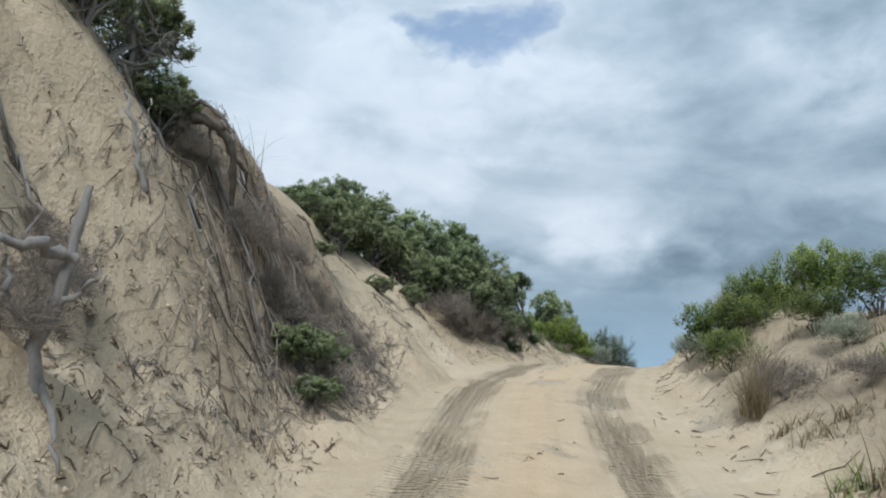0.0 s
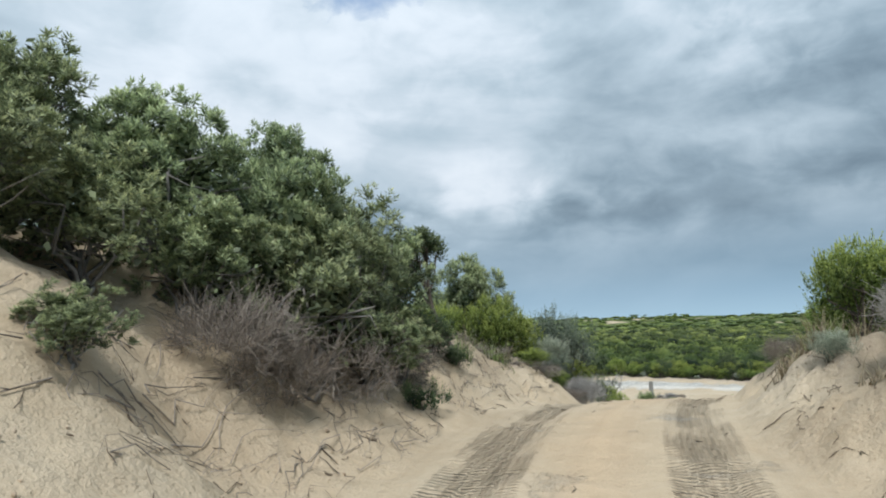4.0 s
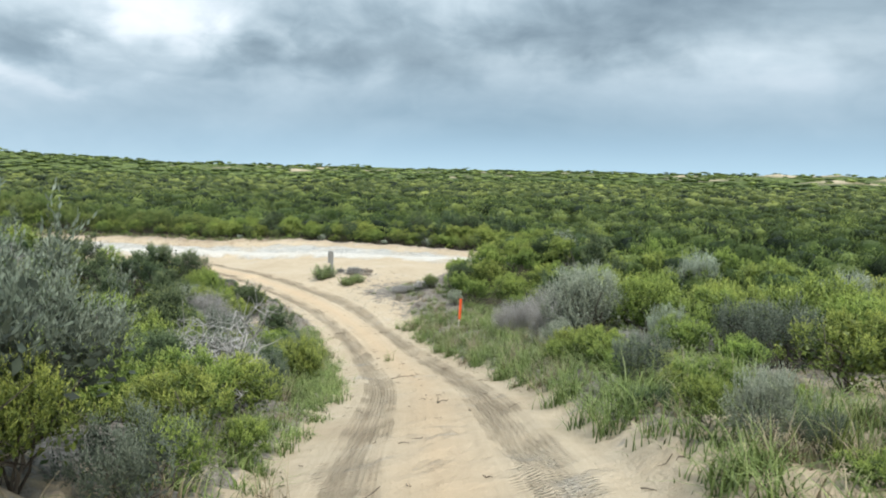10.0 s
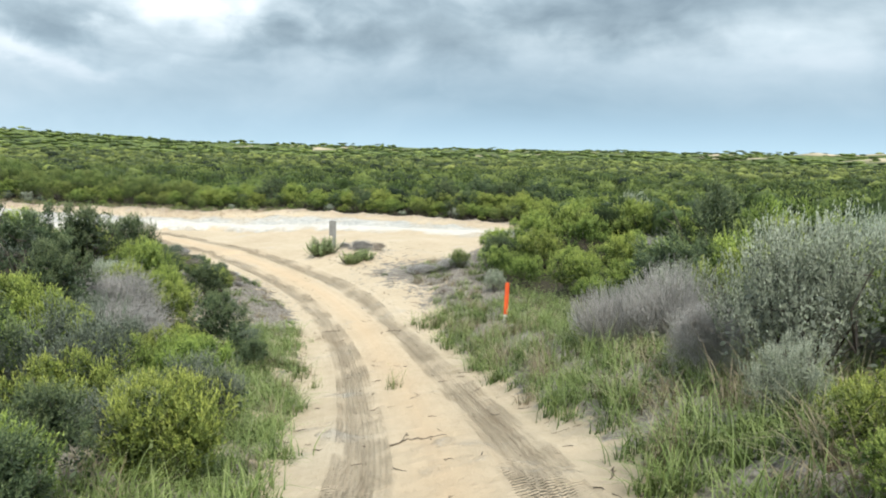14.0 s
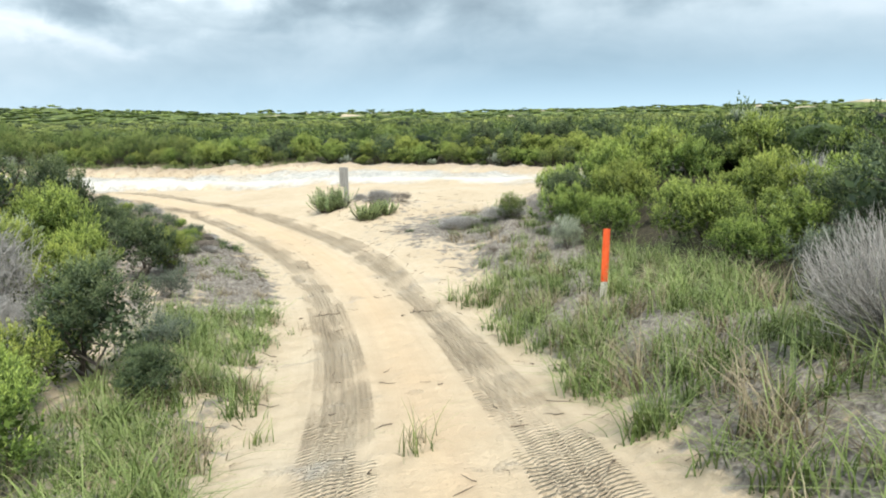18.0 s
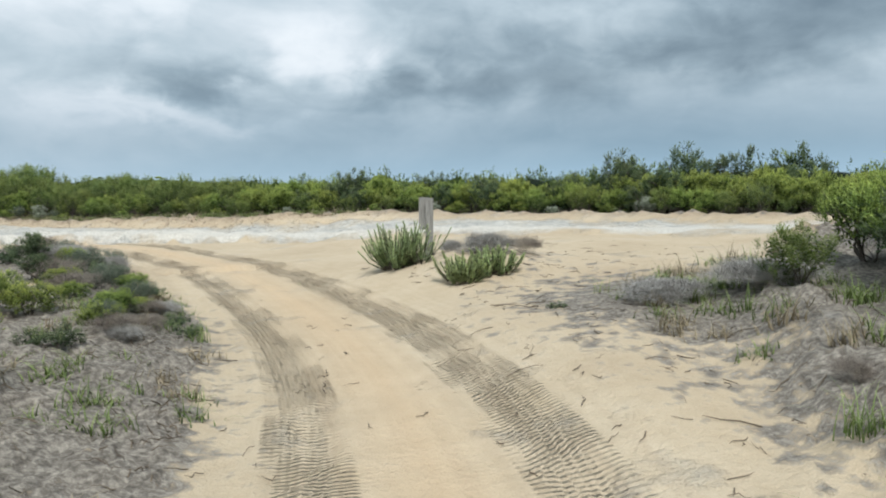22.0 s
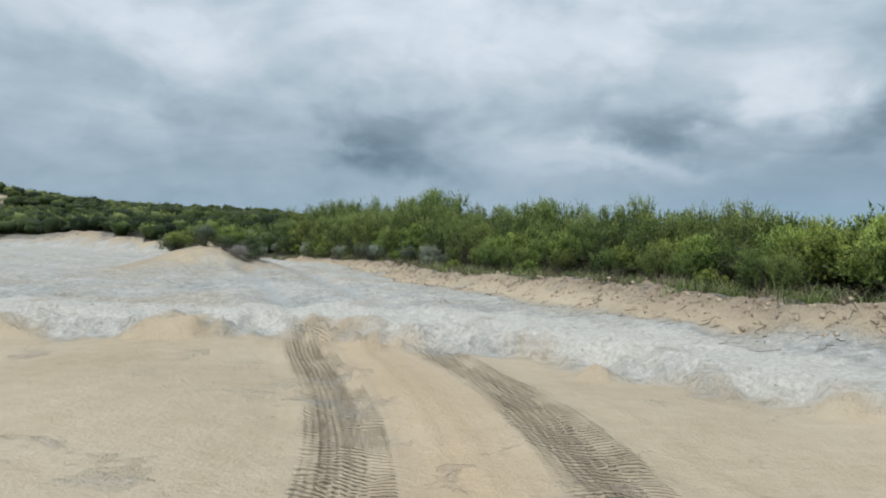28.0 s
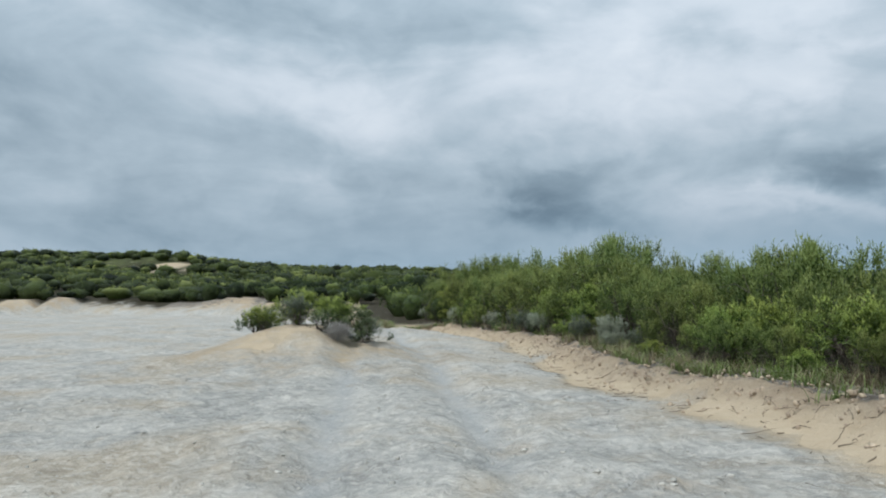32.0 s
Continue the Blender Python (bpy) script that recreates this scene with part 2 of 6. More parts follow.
    crack = ramp(t, noise_tex(t, pos, 2.6, 9, 0.66, 0.8), [(0.44, (1, 1, 1)), (0.485, (0.55, 0.54, 0.52)), (0.5, (0.5, 0.49, 0.47)), (0.53, (1, 1, 1))])
    stone = mixed(t, 0.4, stone, crack, "MULTIPLY")
    crust = ramp(t, noise_tex(t, pos, 8.0, 8, 0.72, 0.4), [(0.52, (0, 0, 0)), (0.6, (0.5, 0.5, 0.5))])
    stone = mixed(t, crust, stone, (0.68, 0.65, 0.59))
    # blue-grey polish where wheels cross the stone
    lat = t.nodes.new("ShaderNodeSeparateXYZ")
    t.links.new(attr(t, "track").outputs["Vector"], lat.inputs[0])
    wheel = maths(t, "SUBTRACT", 1.0, maths(t, "MULTIPLY", maths(t, "ABSOLUTE", maths(t, "SUBTRACT", maths(t, "ABSOLUTE", lat.outputs[0]), 0.95)), 2.6), clamp=True)
    wheel = maths(t, "MULTIPLY", wheel, ramp(t, n1, [(0.38, (0.2, 0.2, 0.2)), (0.55, (0.9, 0.9, 0.9))]))
    stone = mixed(t, wheel, stone, ramp(t, n4, [(0.3, (0.36, 0.365, 0.36)), (0.7, (0.50, 0.50, 0.485))]))
    chalk = maths(t, "ADD", attr(t, "chalk").outputs["Fac"], maths(t, "MULTIPLY", maths(t, "SUBTRACT", n2, 0.5), 1.6))
    stone = mixed(t, ramp(t, chalk, [(0.35, (0, 0, 0)), (0.75, (0.85, 0.85, 0.85))]), stone, ramp(t, n4, [(0.3, (0.46, 0.43, 0.38)), (0.6, (0.70, 0.665, 0.60))]))
    col = mixed(t, lmask, col, stone)
    col = mixed(t, 0.25, col, ramp(t, n3, [(0.3, (0.35, 0.35, 0.35)), (0.7, (0.65, 0.65, 0.65))]), "OVERLAY")
    t.links.new(col, bsdf.inputs["Base Color"])
    bsdf.inputs["Roughness"].default_value = 0.95
    bsdf.inputs["Specular IOR Level"].default_value = 0.15
    # tread marks in the wheel tracks
    uv = attr(t, "track")
    s = t.nodes.new("ShaderNodeSeparateXYZ")
    t.links.new(uv.outputs["Vector"], s.inputs[0])
    tread = None
    for off, wide, freq, keep in ((0.0, 4.6, 84.0, 0.25), (0.2, 5.0, 96.0, 0.36), (-0.17, 5.5, 74.0, 0.38)):
        au = maths(t, "ABSOLUTE", maths(t, "SUBTRACT", s.outputs[0], off))
        dist = maths(t, "ABSOLUTE", maths(t, "SUBTRACT", au, 0.92))
        rut = maths(t, "SUBTRACT", 1.0, maths(t, "MULTIPLY", dist, wide), clamp=True)
        saw = maths(t, "SINE", maths(t, "MULTIPLY", maths(t, "ADD", s.outputs[1], maths(t, "MULTIPLY", dist, 0.45)), freq))
        rib = maths(t, "SINE", maths(t, "MULTIPLY", s.outputs[0], 95.0))
        saw = maths(t, "ADD", saw, maths(t, "MULTIPLY", rib, 0.3))
        sh = t.nodes.new("ShaderNodeVectorMath")
        sh.operation = "ADD"
        sh.inputs[1].default_value = (off * 50, 3.0, 0)
        t.links.new(pos, sh.inputs[0])
        saw = maths(t, "MULTIPLY", saw, ramp(t, noise_tex(t, sh.outputs[0], 0.9, 3, 0.5), [(keep, (0, 0, 0)), (keep + 0.3, (1, 1, 1))]))
        one = maths(t, "MULTIPLY", maths(t, "MULTIPLY", saw, ramp(t, rut, [(0.02, (0, 0, 0)), (0.2, (1, 1, 1))])), s.outputs[2])
        tread = one if tread is None else maths(t, "ADD", tread, one)
    nrm = bump(t, n2, 0.5, 0.05)
    nrm = bump(t, n4, 0.8, 0.03, nrm)
    nrm = bump(t, maths(t, "MULTIPLY", noise_tex(t, pos, 6.0, 7, 0.75), bank), 1.0, 0.22, nrm)
    nrm = bump(t, n3, 0.4, 0.004, nrm)
    nrm = bump(t, maths(t, "MULTIPLY", lines, lined), 0.9, 0.03, nrm)
    nrm = bump(t, tread, 1.0, 0.026, nrm)
    nrm = bump(t, maths(t, "MULTIPLY", maths(t, "ADD", streak, maths(t, "MULTIPLY", noise_tex(t, pos, 4.0, 7, 0.74, 0.15), 0.35)), lmask), 0.9, 0.08, nrm)
    nrm = bump(t, maths(t, "MULTIPLY", noise_tex(t, pos, 11.0, 6, 0.7, 0.3), lmask), 0.9, 0.035, nrm)
    t.links.new(nrm, bsdf.inputs["Normal"])
    return m


def leaf_material(name, dark, mid, light, rough=0.5, trans=0.3, leafy=0.0):
    m, t, bsdf = material(name)
    geo = t.nodes.new("ShaderNodeNewGeometry")
    oi = t.nodes.new("ShaderNodeObjectInfo")
    # tip also carries the top light and shade painted into the crowns
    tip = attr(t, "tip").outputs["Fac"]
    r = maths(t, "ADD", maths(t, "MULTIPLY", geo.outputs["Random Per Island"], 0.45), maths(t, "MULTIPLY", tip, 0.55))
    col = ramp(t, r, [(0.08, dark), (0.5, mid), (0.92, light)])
    hsv = t.nodes.new("ShaderNodeHueSaturation")
    t.links.new(col, hsv.inputs["Color"])
    t.links.new(maths(t, "ADD", 0.485, maths(t, "MULTIPLY", oi.outputs["Random"], 0.03)), hsv.inputs["Hue"])
    n = noise_tex(t, geo.outputs["Position"], 0.45, 3, 0.6)
    g = noise_tex(t, geo.outputs["Position"], 7.0, 4, 0.7)
    t.links.new(maths(t, "ADD", maths(t, "MULTIPLY", g, 0.9), maths(t, "ADD", 0.1, maths(t, "MULTIPLY", n, 0.9))), hsv.inputs["Value"])
    t.links.new(hsv.outputs[0], bsdf.inputs["Base Color"])
    bsdf.inputs["Roughness"].default_value = rough
    if leafy:
        t.links.new(bump(t, g, 1.0, leafy), bsdf.inputs["Normal"])
    bsdf.inputs["Specular IOR Level"].default_value = 0.3
    tr = t.nodes.new("ShaderNodeBsdfTranslucent")
    t.links.new(hsv.outputs[0], tr.inputs[0])
    mix = t.nodes.new("ShaderNodeMixShader")
    mix.inputs[0].default_value = trans
    t.links.new(bsdf.outputs[0], mix.inputs[1])
    t.links.new(tr.outputs[0], mix.inputs[2])
    t.links.new(mix.outputs[0], t.nodes["Material Output"].inputs[0])
    return m


def wood_material(name, dark, light, scale=30.0):
    m, t, bsdf = material(name)
    geo = t.nodes.new("ShaderNodeNewGeometry")
    mp = t.nodes.new("ShaderNodeMapping")
    mp.inputs["Scale"].default_value = (1, 1, 0.2)
    t.links.new(geo.outputs["Position"], mp.inputs[0])
    n = noise_tex(t, mp.outputs[0], scale, 5, 0.65)
    r = maths(t, "ADD", maths(t, "MULTIPLY", n, 0.7), maths(t, "MULTIPLY", geo.outputs["Random Per Island"], 0.3))
    t.links.new(ramp(t, r, [(0.25, dark), (0.7, light)]), bsdf.inputs["Base Color"])
    bsdf.inputs["Roughness"].default_value = 0.85
    t.links.new(bump(t, n, 0.6, 0.01), bsdf.inputs["Normal"])
    return m


M_GROUND = ground_material()
M_LEAF_DARK = leaf_material("dark_green_leaf", (0.026, 0.042, 0.022), (0.085, 0.122, 0.058), (0.22, 0.27, 0.125))
M_LEAF_BRIGHT = leaf_material("yellow_green_leaf", (0.034, 0.058, 0.015), (0.168, 0.230, 0.050), (0.45, 0.52, 0.13))
M_LEAF_SAGE = leaf_material("grey_green_leaf", (0.10, 0.118, 0.095), (0.30, 0.335, 0.245), (0.54, 0.58, 0.46), 0.6)
M_LEAF_HEDGE = leaf_material("feathery_green_leaf", (0.042, 0.064, 0.022), (0.155, 0.205, 0.058), (0.31, 0.365, 0.115), 0.5, 0.4)
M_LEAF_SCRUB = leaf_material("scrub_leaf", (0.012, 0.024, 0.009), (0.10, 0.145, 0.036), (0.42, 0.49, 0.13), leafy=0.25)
M_GRASS = leaf_material("green_grass", (0.05, 0.078, 0.022), (0.17, 0.225, 0.065), (0.42, 0.47, 0.19))
M_STRAW = leaf_material("dry_straw", (0.14, 0.115, 0.07), (0.29, 0.245, 0.155), (0.46, 0.40, 0.27))
M_DEAD = wood_material("grey_dead_wood", (0.20, 0.19, 0.175), (0.48, 0.465, 0.44))
M_BARK = wood_material("dark_bark", (0.035, 0.028, 0.022), (0.13, 0.11, 0.09))
M_LEAF_OLIVE = leaf_material("grey_olive_leaf", (0.045, 0.056, 0.042), (0.125, 0.15, 0.108), (0.27, 0.31, 0.235), 0.6)
M_LEAF_WHORL = leaf_material("grey_green_whorl_leaf", (0.055, 0.072, 0.042), (0.235, 0.285, 0.15), (0.50, 0.55, 0.30), 0.42, 0.35)
M_BRUSH = wood_material("dark_dead_brush", (0.11, 0.092, 0.078), (0.34, 0.295, 0.25))
M_GREY_WOOD = wood_material("weathered_grey_wood", (0.10, 0.094, 0.088), (0.27, 0.255, 0.24))
M_CHIP = wood_material("pale_limestone_chip", (0.36, 0.35, 0.32), (0.66, 0.63, 0.57), 14.0)
M_CLOD = wood_material("crumbly_sand_clod", (0.20, 0.15, 0.11), (0.54, 0.44, 0.32), 9.0)
M_TWIG = wood_material("brown_twig", (0.05, 0.035, 0.024), (0.17, 0.13, 0.09))


# ---- the plan: track, clearing, banks ----
TRACK = [  # y, x, z of the middle of the sand track
    (-30, -0.5, -3.5), (-8, -0.1, -1.1), (0, 0.0, 0.02), (2.5, 0.2, 0.38), (4.9, 0.4, 0.75), (8.5, 0.85, 1.2), (11.4, 1.25, 1.57),
    (15.3, 2.57, 1.97), (17.8, 3.7, 2.06), (19.8, 4.7, 2.04), (21.6, 5.8, 1.9), (23.6, 7.05, 1.61), (25.6, 8.25, 1.27),
    (27.6, 9.5, 0.9), (29.6, 10.6, 0.48), (31.6, 11.8, 0.02), (36.3, 14.4, -1.18), (38.0, 15.25, -1.55), (39.9, 16.1, -2.0),
    (42.2, 17.0, -2.43), (45, 18.15, -2.9), (48.2, 19.25, -3.22), (51.5, 20.15, -3.40), (54.9, 20.8, -3.46), (58.2, 21.0, -3.42),
    (61.6, 20.7, -3.28), (65, 20.3, -3.2), (69.2, 19.8, -3.22), (72.4, 19.0, -3.14), (74.2, 18.3, -2.97), (76, 17.4, -2.88),
    (80, 15.2, -2.9), (90, 9.0, -3.0), (97, 4.2, -3.1), (109, -3.8, -3.3), (125, -15.0, -2.6), (160, -40.0, 0.5), (2500, -40.0, 0.5)]
FINE_Y = np.arange(-30, 160, 0.25)


def smooth_line(values, sigma):
    k = np.exp(-0.5 * (np.arange(-16, 17) * 0.25 / sigma) ** 2)
    return np.convolve(np.pad(values, 16, mode="reflect", reflect_type="odd"), k / k.sum(), mode="valid")


TY = np.array([a[0] for a in TRACK])
FINE_X = smooth_line(np.interp(FINE_Y, TY, [a[1] for a in TRACK]), 1.0)
FINE_Z = smooth_line(np.interp(FINE_Y, TY, [a[2] for a in TRACK]), 0.7)
FINE_COS = 1 / np.sqrt(1 + np.gradient(FINE_X, 0.25) ** 2)
# y; left edge, bank height, bank run; right edge, bank height, bank run
BANKS = np.array([
    (-30, 1.4, 5.4, 3.2, 2.4, 1.7, 3.2), (0, 1.4, 5.1, 3.1, 2.3, 1.7, 3.2), (6, 1.4, 4.2, 3.0, 2.2, 1.6, 3.0), (12, 1.4, 3.2, 2.8, 2.0, 1.3, 2.4),
    (16, 1.5, 2.3, 3.2, 1.8, 1.0, 1.7), (18, 1.45, 2.0, 2.6, 1.7, 0.85, 1.2), (20, 1.4, 1.5, 2.1, 1.65, 0.7, 0.9), (23, 1.35, 1.2, 1.6, 1.7, 0.42, 0.6),
    (26, 1.35, 1.05, 1.5, 1.75, 0.28, 0.5), (29, 1.4, 0.9, 1.7, 1.85, 0.28, 0.6), (34, 1.4, 0.5, 1.8, 1.95, 0.35, 0.9),
    (45, 1.2, 0.3, 1.8, 2.1, 0.55, 1.8), (55, 1.0, 0.4, 2.0, 2.3, 0.5, 3.0), (62, 0.9, 0.4, 2.0, 3.0, 0.5, 4.0), (2500, 0.9, 0.4, 2.0, 3.0, 0.5, 4.0)])
# where the wheels run beside the middle line
RUTS = np.array([(-30, 0.3), (10, 0.28), (20, 0.15), (30, 0.25), (36, 0.36), (42, 0.5), (50, 0.55), (58, 0.6), (66, 0.62), (70, 0.2), (2500, 0.2)])
GAUGE = 0.92
# edge of the limestone hardpan in the clearing
LEDGE = [(-80, 94), (-20, 84), (8, 77.4), (12, 78.4), (15, 79.4), (18, 79.2), (20.6, 77.8), (23, 75.0), (27, 70.8), (31, 66), (38, 60), (52, 48)]
# outline of the bare clearing where the tracks meet
CLEARING = np.array([(19.6, 56.0), (19.4, 61.5), (18.9, 65.0), (18.3, 68.4), (16.6, 68.8), (14.0, 67.5), (-60, 92), (-49, 126), (-29, 128), (-8, 114), (-4.5, 110), (0.5, 110), (9.5, 98), (14, 90),
                     (18.4, 85), (22, 79.2), (27.5, 76.6), (32.5, 70.5), (35.5, 64.5), (50, 52), (47, 50), (31, 59.5), (27, 56.5), (23.6, 52), (22.2, 49.5)])


def step01(v, a, b):
    q = np.clip((v - a) / (b - a), 0, 1)
    return q * q * (3 - 2 * q)


def slope01(v, a, b, loose):
    """A bank: steep in the middle, or nearly straight where the sand lies loose."""
    q = np.clip((v - a) / (b - a), 0, 1)
    return loose * q + (1 - loose) * q * q * (3 - 2 * q)


def clearing_distance(x, y):
    """Metres inside the clearing (positive) or outside it (negative)."""
    best = np.full(np.shape(x), 1e9)
    inside = np.zeros(np.shape(x), bool)
    for (ax, ay), (bx, by) in zip(CLEARING, np.roll(CLEARING, -1, axis=0)):
        dx, dy = bx - ax, by - ay
        q = np.clip(((x - ax) * dx + (y - ay) * dy) / (dx * dx + dy * dy), 0, 1)
        best = np.minimum(best, np.hypot(x - ax - q * dx, y - ay - q * dy))
        if dy:
            inside ^= ((ay > y) != (by > y)) & (x < (y - ay) * dx / dy + ax)
    return np.where(inside, best, -best)


def past_ledge(x, y):
    """Metres past the limestone edge, away from the sand track."""
    return y - np.interp(x, [p[0] for p in LEDGE], [p[1] for p in LEDGE])


WAVES = {}


def waves(x, y, size, seed):
    """Cheap smooth noise from a few sine waves, about -1 to 1."""
    if seed not in WAVES:
        r = np.random.RandomState(seed)
        WAVES[seed] = [(np.cos(a), np.sin(a), f * 6.28, p) for a, f, p in zip(r.uniform(0, 6.28, 6), r.uniform(0.6, 1.7, 6), r.uniform(0, 6.28, 6))]
    total = 0.0
    for c, q, f, p in WAVES[seed]:
        total = total + np.sin((x * c + y * q) * (f / size) + p + 1.3 * np.sin((x * q - y * c) * (f * 0.65 / size) + p * 2))
    return total / 3.2


def along(y):
    return np.interp(y, FINE_Y, FINE_X), np.interp(y, FINE_Y, FINE_Z), np.interp(y, FINE_Y, FINE_COS)


SCARS = ((-86, 257, 11, 8), (-100, 179, 12, 5.5), (62, 155, 3, 2.5))   # bare sand on the far slopes


def plain(x, y):
    """The country away from the track: dune, valley floor and far hills."""
    dune = np.where(x < 3, 5.4, 2.4)
    dune = dune + (2.4 - dune) * step01(x, -4, 6)
    near = dune + (-2.3 - dune) * step01(y + 0.25 * np.abs(x - 8), 16, 40)
    side = step01(-(x - 17.5), 0, 6) * step01(y, 26, 38) * (1 - step01(y, 58, 66))
    near = near + 1.7 * side + 0.9 * step01(x, 22, 30) * step01(y, 30, 40) * (1 - step01(y, 54, 62))
    dx, dy = x - 20, y - 60
    r, az = np.hypot(dx, dy), np.degrees(np.arctan2(-dx, dy))
    knolls = np.maximum(0, waves(x, y, 60, 8)) * step01(r, 260, 400)
    far = 2.4 * knolls + step01(r, 140, 620) * (5.0 + 8.0 * np.exp(-((az - 4) / 14.0) ** 2) + 1.2 * waves(x, y, 150, 3))
    west = step01(r, 70, 230) * np.exp(-((az - 62) / 46.0) ** 2) * step01(az, 8, 24) * (9.0 + 1.6 * waves(x, y, 90, 5))
    for sx, sy, wx, wy in SCARS[:2]:
        west = west + 2.0 * np.exp(-((x - sx + 2) / (wx * 1.6)) ** 2 - ((y - sy - 5) / (wy * 1.5)) ** 2)
    return near + np.maximum(far, west) * step01(y, 30, 90) + 0.35 * waves(x, y, 22, 7) * step01(r, 12, 40)


def surface(x, y):
    """Height of the ground, without the finest relief."""
    x, y = np.asarray(x, float), np.asarray(y, float)
    cx, cz, ca = along(y)
    u = (x - cx) * ca
    b = [np.interp(y, BANKS[:, 0], BANKS[:, k]) for k in range(1, 7)]
    jag = 0.26 * waves(x, y, 3.4, 11) + 0.05 * waves(x, y, 0.8, 12)
    loose = 0.2 + 0.45 * step01(y, 8.5, 13)
    left = b[1] * slope01(-u + jag * np.clip(b[1], 0.15, 1), b[0], b[0] + b[2], loose)
    right = b[4] * slope01(u + jag * np.clip(b[4] * 1.6 - 0.4, 0.12, 1), b[3], b[3] + b[5], loose)
    z = cz + left + right
    away = step01(np.abs(u), 3.5, 15)
    z = z + (plain(x, y) - z) * away
    d = clearing_distance(x, y)
    flat = -3.12 + 0.5 * step01(x, 21.5, 30) + 0.32 * step01(past_ledge(x, y) + 0.6 * waves(x, y, 2.6, 24) + 0.35 * waves(x, y, 0.9, 27), -0.7, 0.3) * (1 - step01(y, 95, 120)) * (1 - 0.6 * step01(x, 20, 26)) + 0.05 * waves(x, y, 7, 21)
    w = step01(d + 0.25 * waves(x, y, 3, 22), -0.1, 1.4) * step01(np.abs(u) + (y > 66) * 2, 0.9, 2.6) * step01(y, 48, 56)
    z = z + (flat - z) * w
    # low broken kerb of sand round the clearing
    kerb = 0.2 * np.exp(-((d + 0.55) / 0.5) ** 2) * step01(np.abs(u), 2.2, 4) * step01(y, 46, 52) * (1 + 0.25 * waves(x, y, 2.6, 23) + 0.3 * waves(x, y, 0.6, 25) + 0.25 * waves(x, y, 0.3, 26))
    hump = 0.85 * np.exp(-(((x - 5.6) / 2.2) ** 2 + ((y - 91.3) / 2.6) ** 2)) + 0.38 * np.exp(-(((x - 25.0) / 1.5) ** 2 + ((y - 61.6) / 1.9) ** 2))
    return z + kerb + hump


def relief(x, y):
    """Ruts and small lumps on top of the surface; also the track coordinates and masks."""
    cx, cz, ca = along(y)
    u = (x - cx) * ca
    au = np.abs(u)
    d = clearing_distance(x, y)
    ru = u - np.interp(y, RUTS[:, 0], RUTS[:, 1])
    ra = np.abs(ru)
    on = (1 - step01(past_ledge(x, y), -1.5, 0.5)) * step01(2.2 - ra, 0, 0.6)
    rut = -0.05 * np.exp(-((ra - GAUGE) / 0.24) ** 2) + 0.035 * np.exp(-((ra - GAUGE - 0.36) / 0.10) ** 2) + 0.03 * np.exp(-((ra - GAUGE + 0.38) / 0.1) ** 2) + 0.03 * np.exp(-(ra / 0.4) ** 2)
    b = [np.interp(y, BANKS[:, 0], BANKS[:, k]) for k in (1, 4)]
    off = step01(np.where(u < 0, -u - b[0], u - b[1]), -0.1, 0.5)
    rough = off * (0.05 * waves(x, y, 0.6, 31) + 0.03 * waves(x, y, 0.23, 32))
    face = step01(-u - b[0], 0.2, 1.0) * (1 - step01(y, 12, 17)) * (1 - step01(au, 5.5, 7))
    h = 1.25 * surface(x, y)
    rough = rough * (1 - 0.7 * face) + face * (0.10 * waves(h, y, 1.1, 38) + 0.07 * waves(h, y, 0.5, 39) + 0.05 * waves(h, y, 0.26, 49)) * (1 - 0.75 * step01(y, 9, 11.5)) + 0.03 * off * (1 - step01(y, 26, 32)) * waves(x, y, 0.35, 40)
    lime = step01(d + 0.4 * waves(x, y, 6, 42), 0.2, 1.0) * step01(past_ledge(x, y) + 0.6 * waves(x, y, 3, 41), -1.5, 0.9)
    lime = lime * (1 - 0.9 * np.exp(-(((x - 5.6) / 3.2) ** 2 + ((y - 91.3) / 3.6) ** 2)))
    past = step01(past_ledge(x, y), 0, 2)
    gully = past * step01(d, 0.5, 2) * (-0.06 * np.exp(-((ra - 0.95) / 0.3) ** 2) + 0.07 * np.exp(-(ra / 0.5) ** 2) + 0.04 * np.exp(-((ra - 1.7) / 0.3) ** 2)) * (1 + 0.3 * waves(x, y, 4.2, 45))
    flatrough = gully + lime * (0.03 * waves(x, y, 2.3, 33) + 0.02 * waves(x, y, 0.8, 46) + 0.022 * waves(x, y, 0.4, 34)) + 0.04 * np.exp(-((past_ledge(x, y) - 0.5) / 1.2) ** 2) * step01(d, 1, 3) * (waves(x, y, 0.9, 36) + 0.6 * waves(x, y, 0.35, 37))
    dz = on * (0.012 * waves(x, y, 0.7, 47) + 0.008 * waves(x, y, 0.33, 48)) + rut * on * (0.7 + 0.5 * waves(x, y, 3, 35)) + rough * (1 - step01(d, -0.2, 0.8)) + flatrough
    steep = step01(np.where(u < 0, -u - b[0], u - b[1]), 0.3, 1.1) * np.where(u < 0, 1 - 0.5 * step01(y, 11, 16), 0.38) * (1 - step01(y, 20, 28)) * (1 - step01(au, 5.5, 8))
    humus = 0.15 + 0.62 * np.exp(-((y - 9.0) / 2.1) ** 2) * step01(-u, 1.75, 2.5) - 0.22 * step01(-u, 2.8, 3.4) * (1 - step01(y, 6, 7.5))
    steep = np.where((u < 0) & (y < 20), steep * humus, steep)
    steep = steep + 0.5 * np.exp(-((d + 0.5) / 0.6) ** 2) * step01(y, 56, 60)
    green = step01(np.where(u < 0, -u - b[0], u - b[1]), -0.1, 0.6) * (1 - 0.4 * step01(y, 37, 44) * (u < 0) * (au < 6)) * step01(y, 24, 31) * (1 - step01(d, -1.2, 0.0))
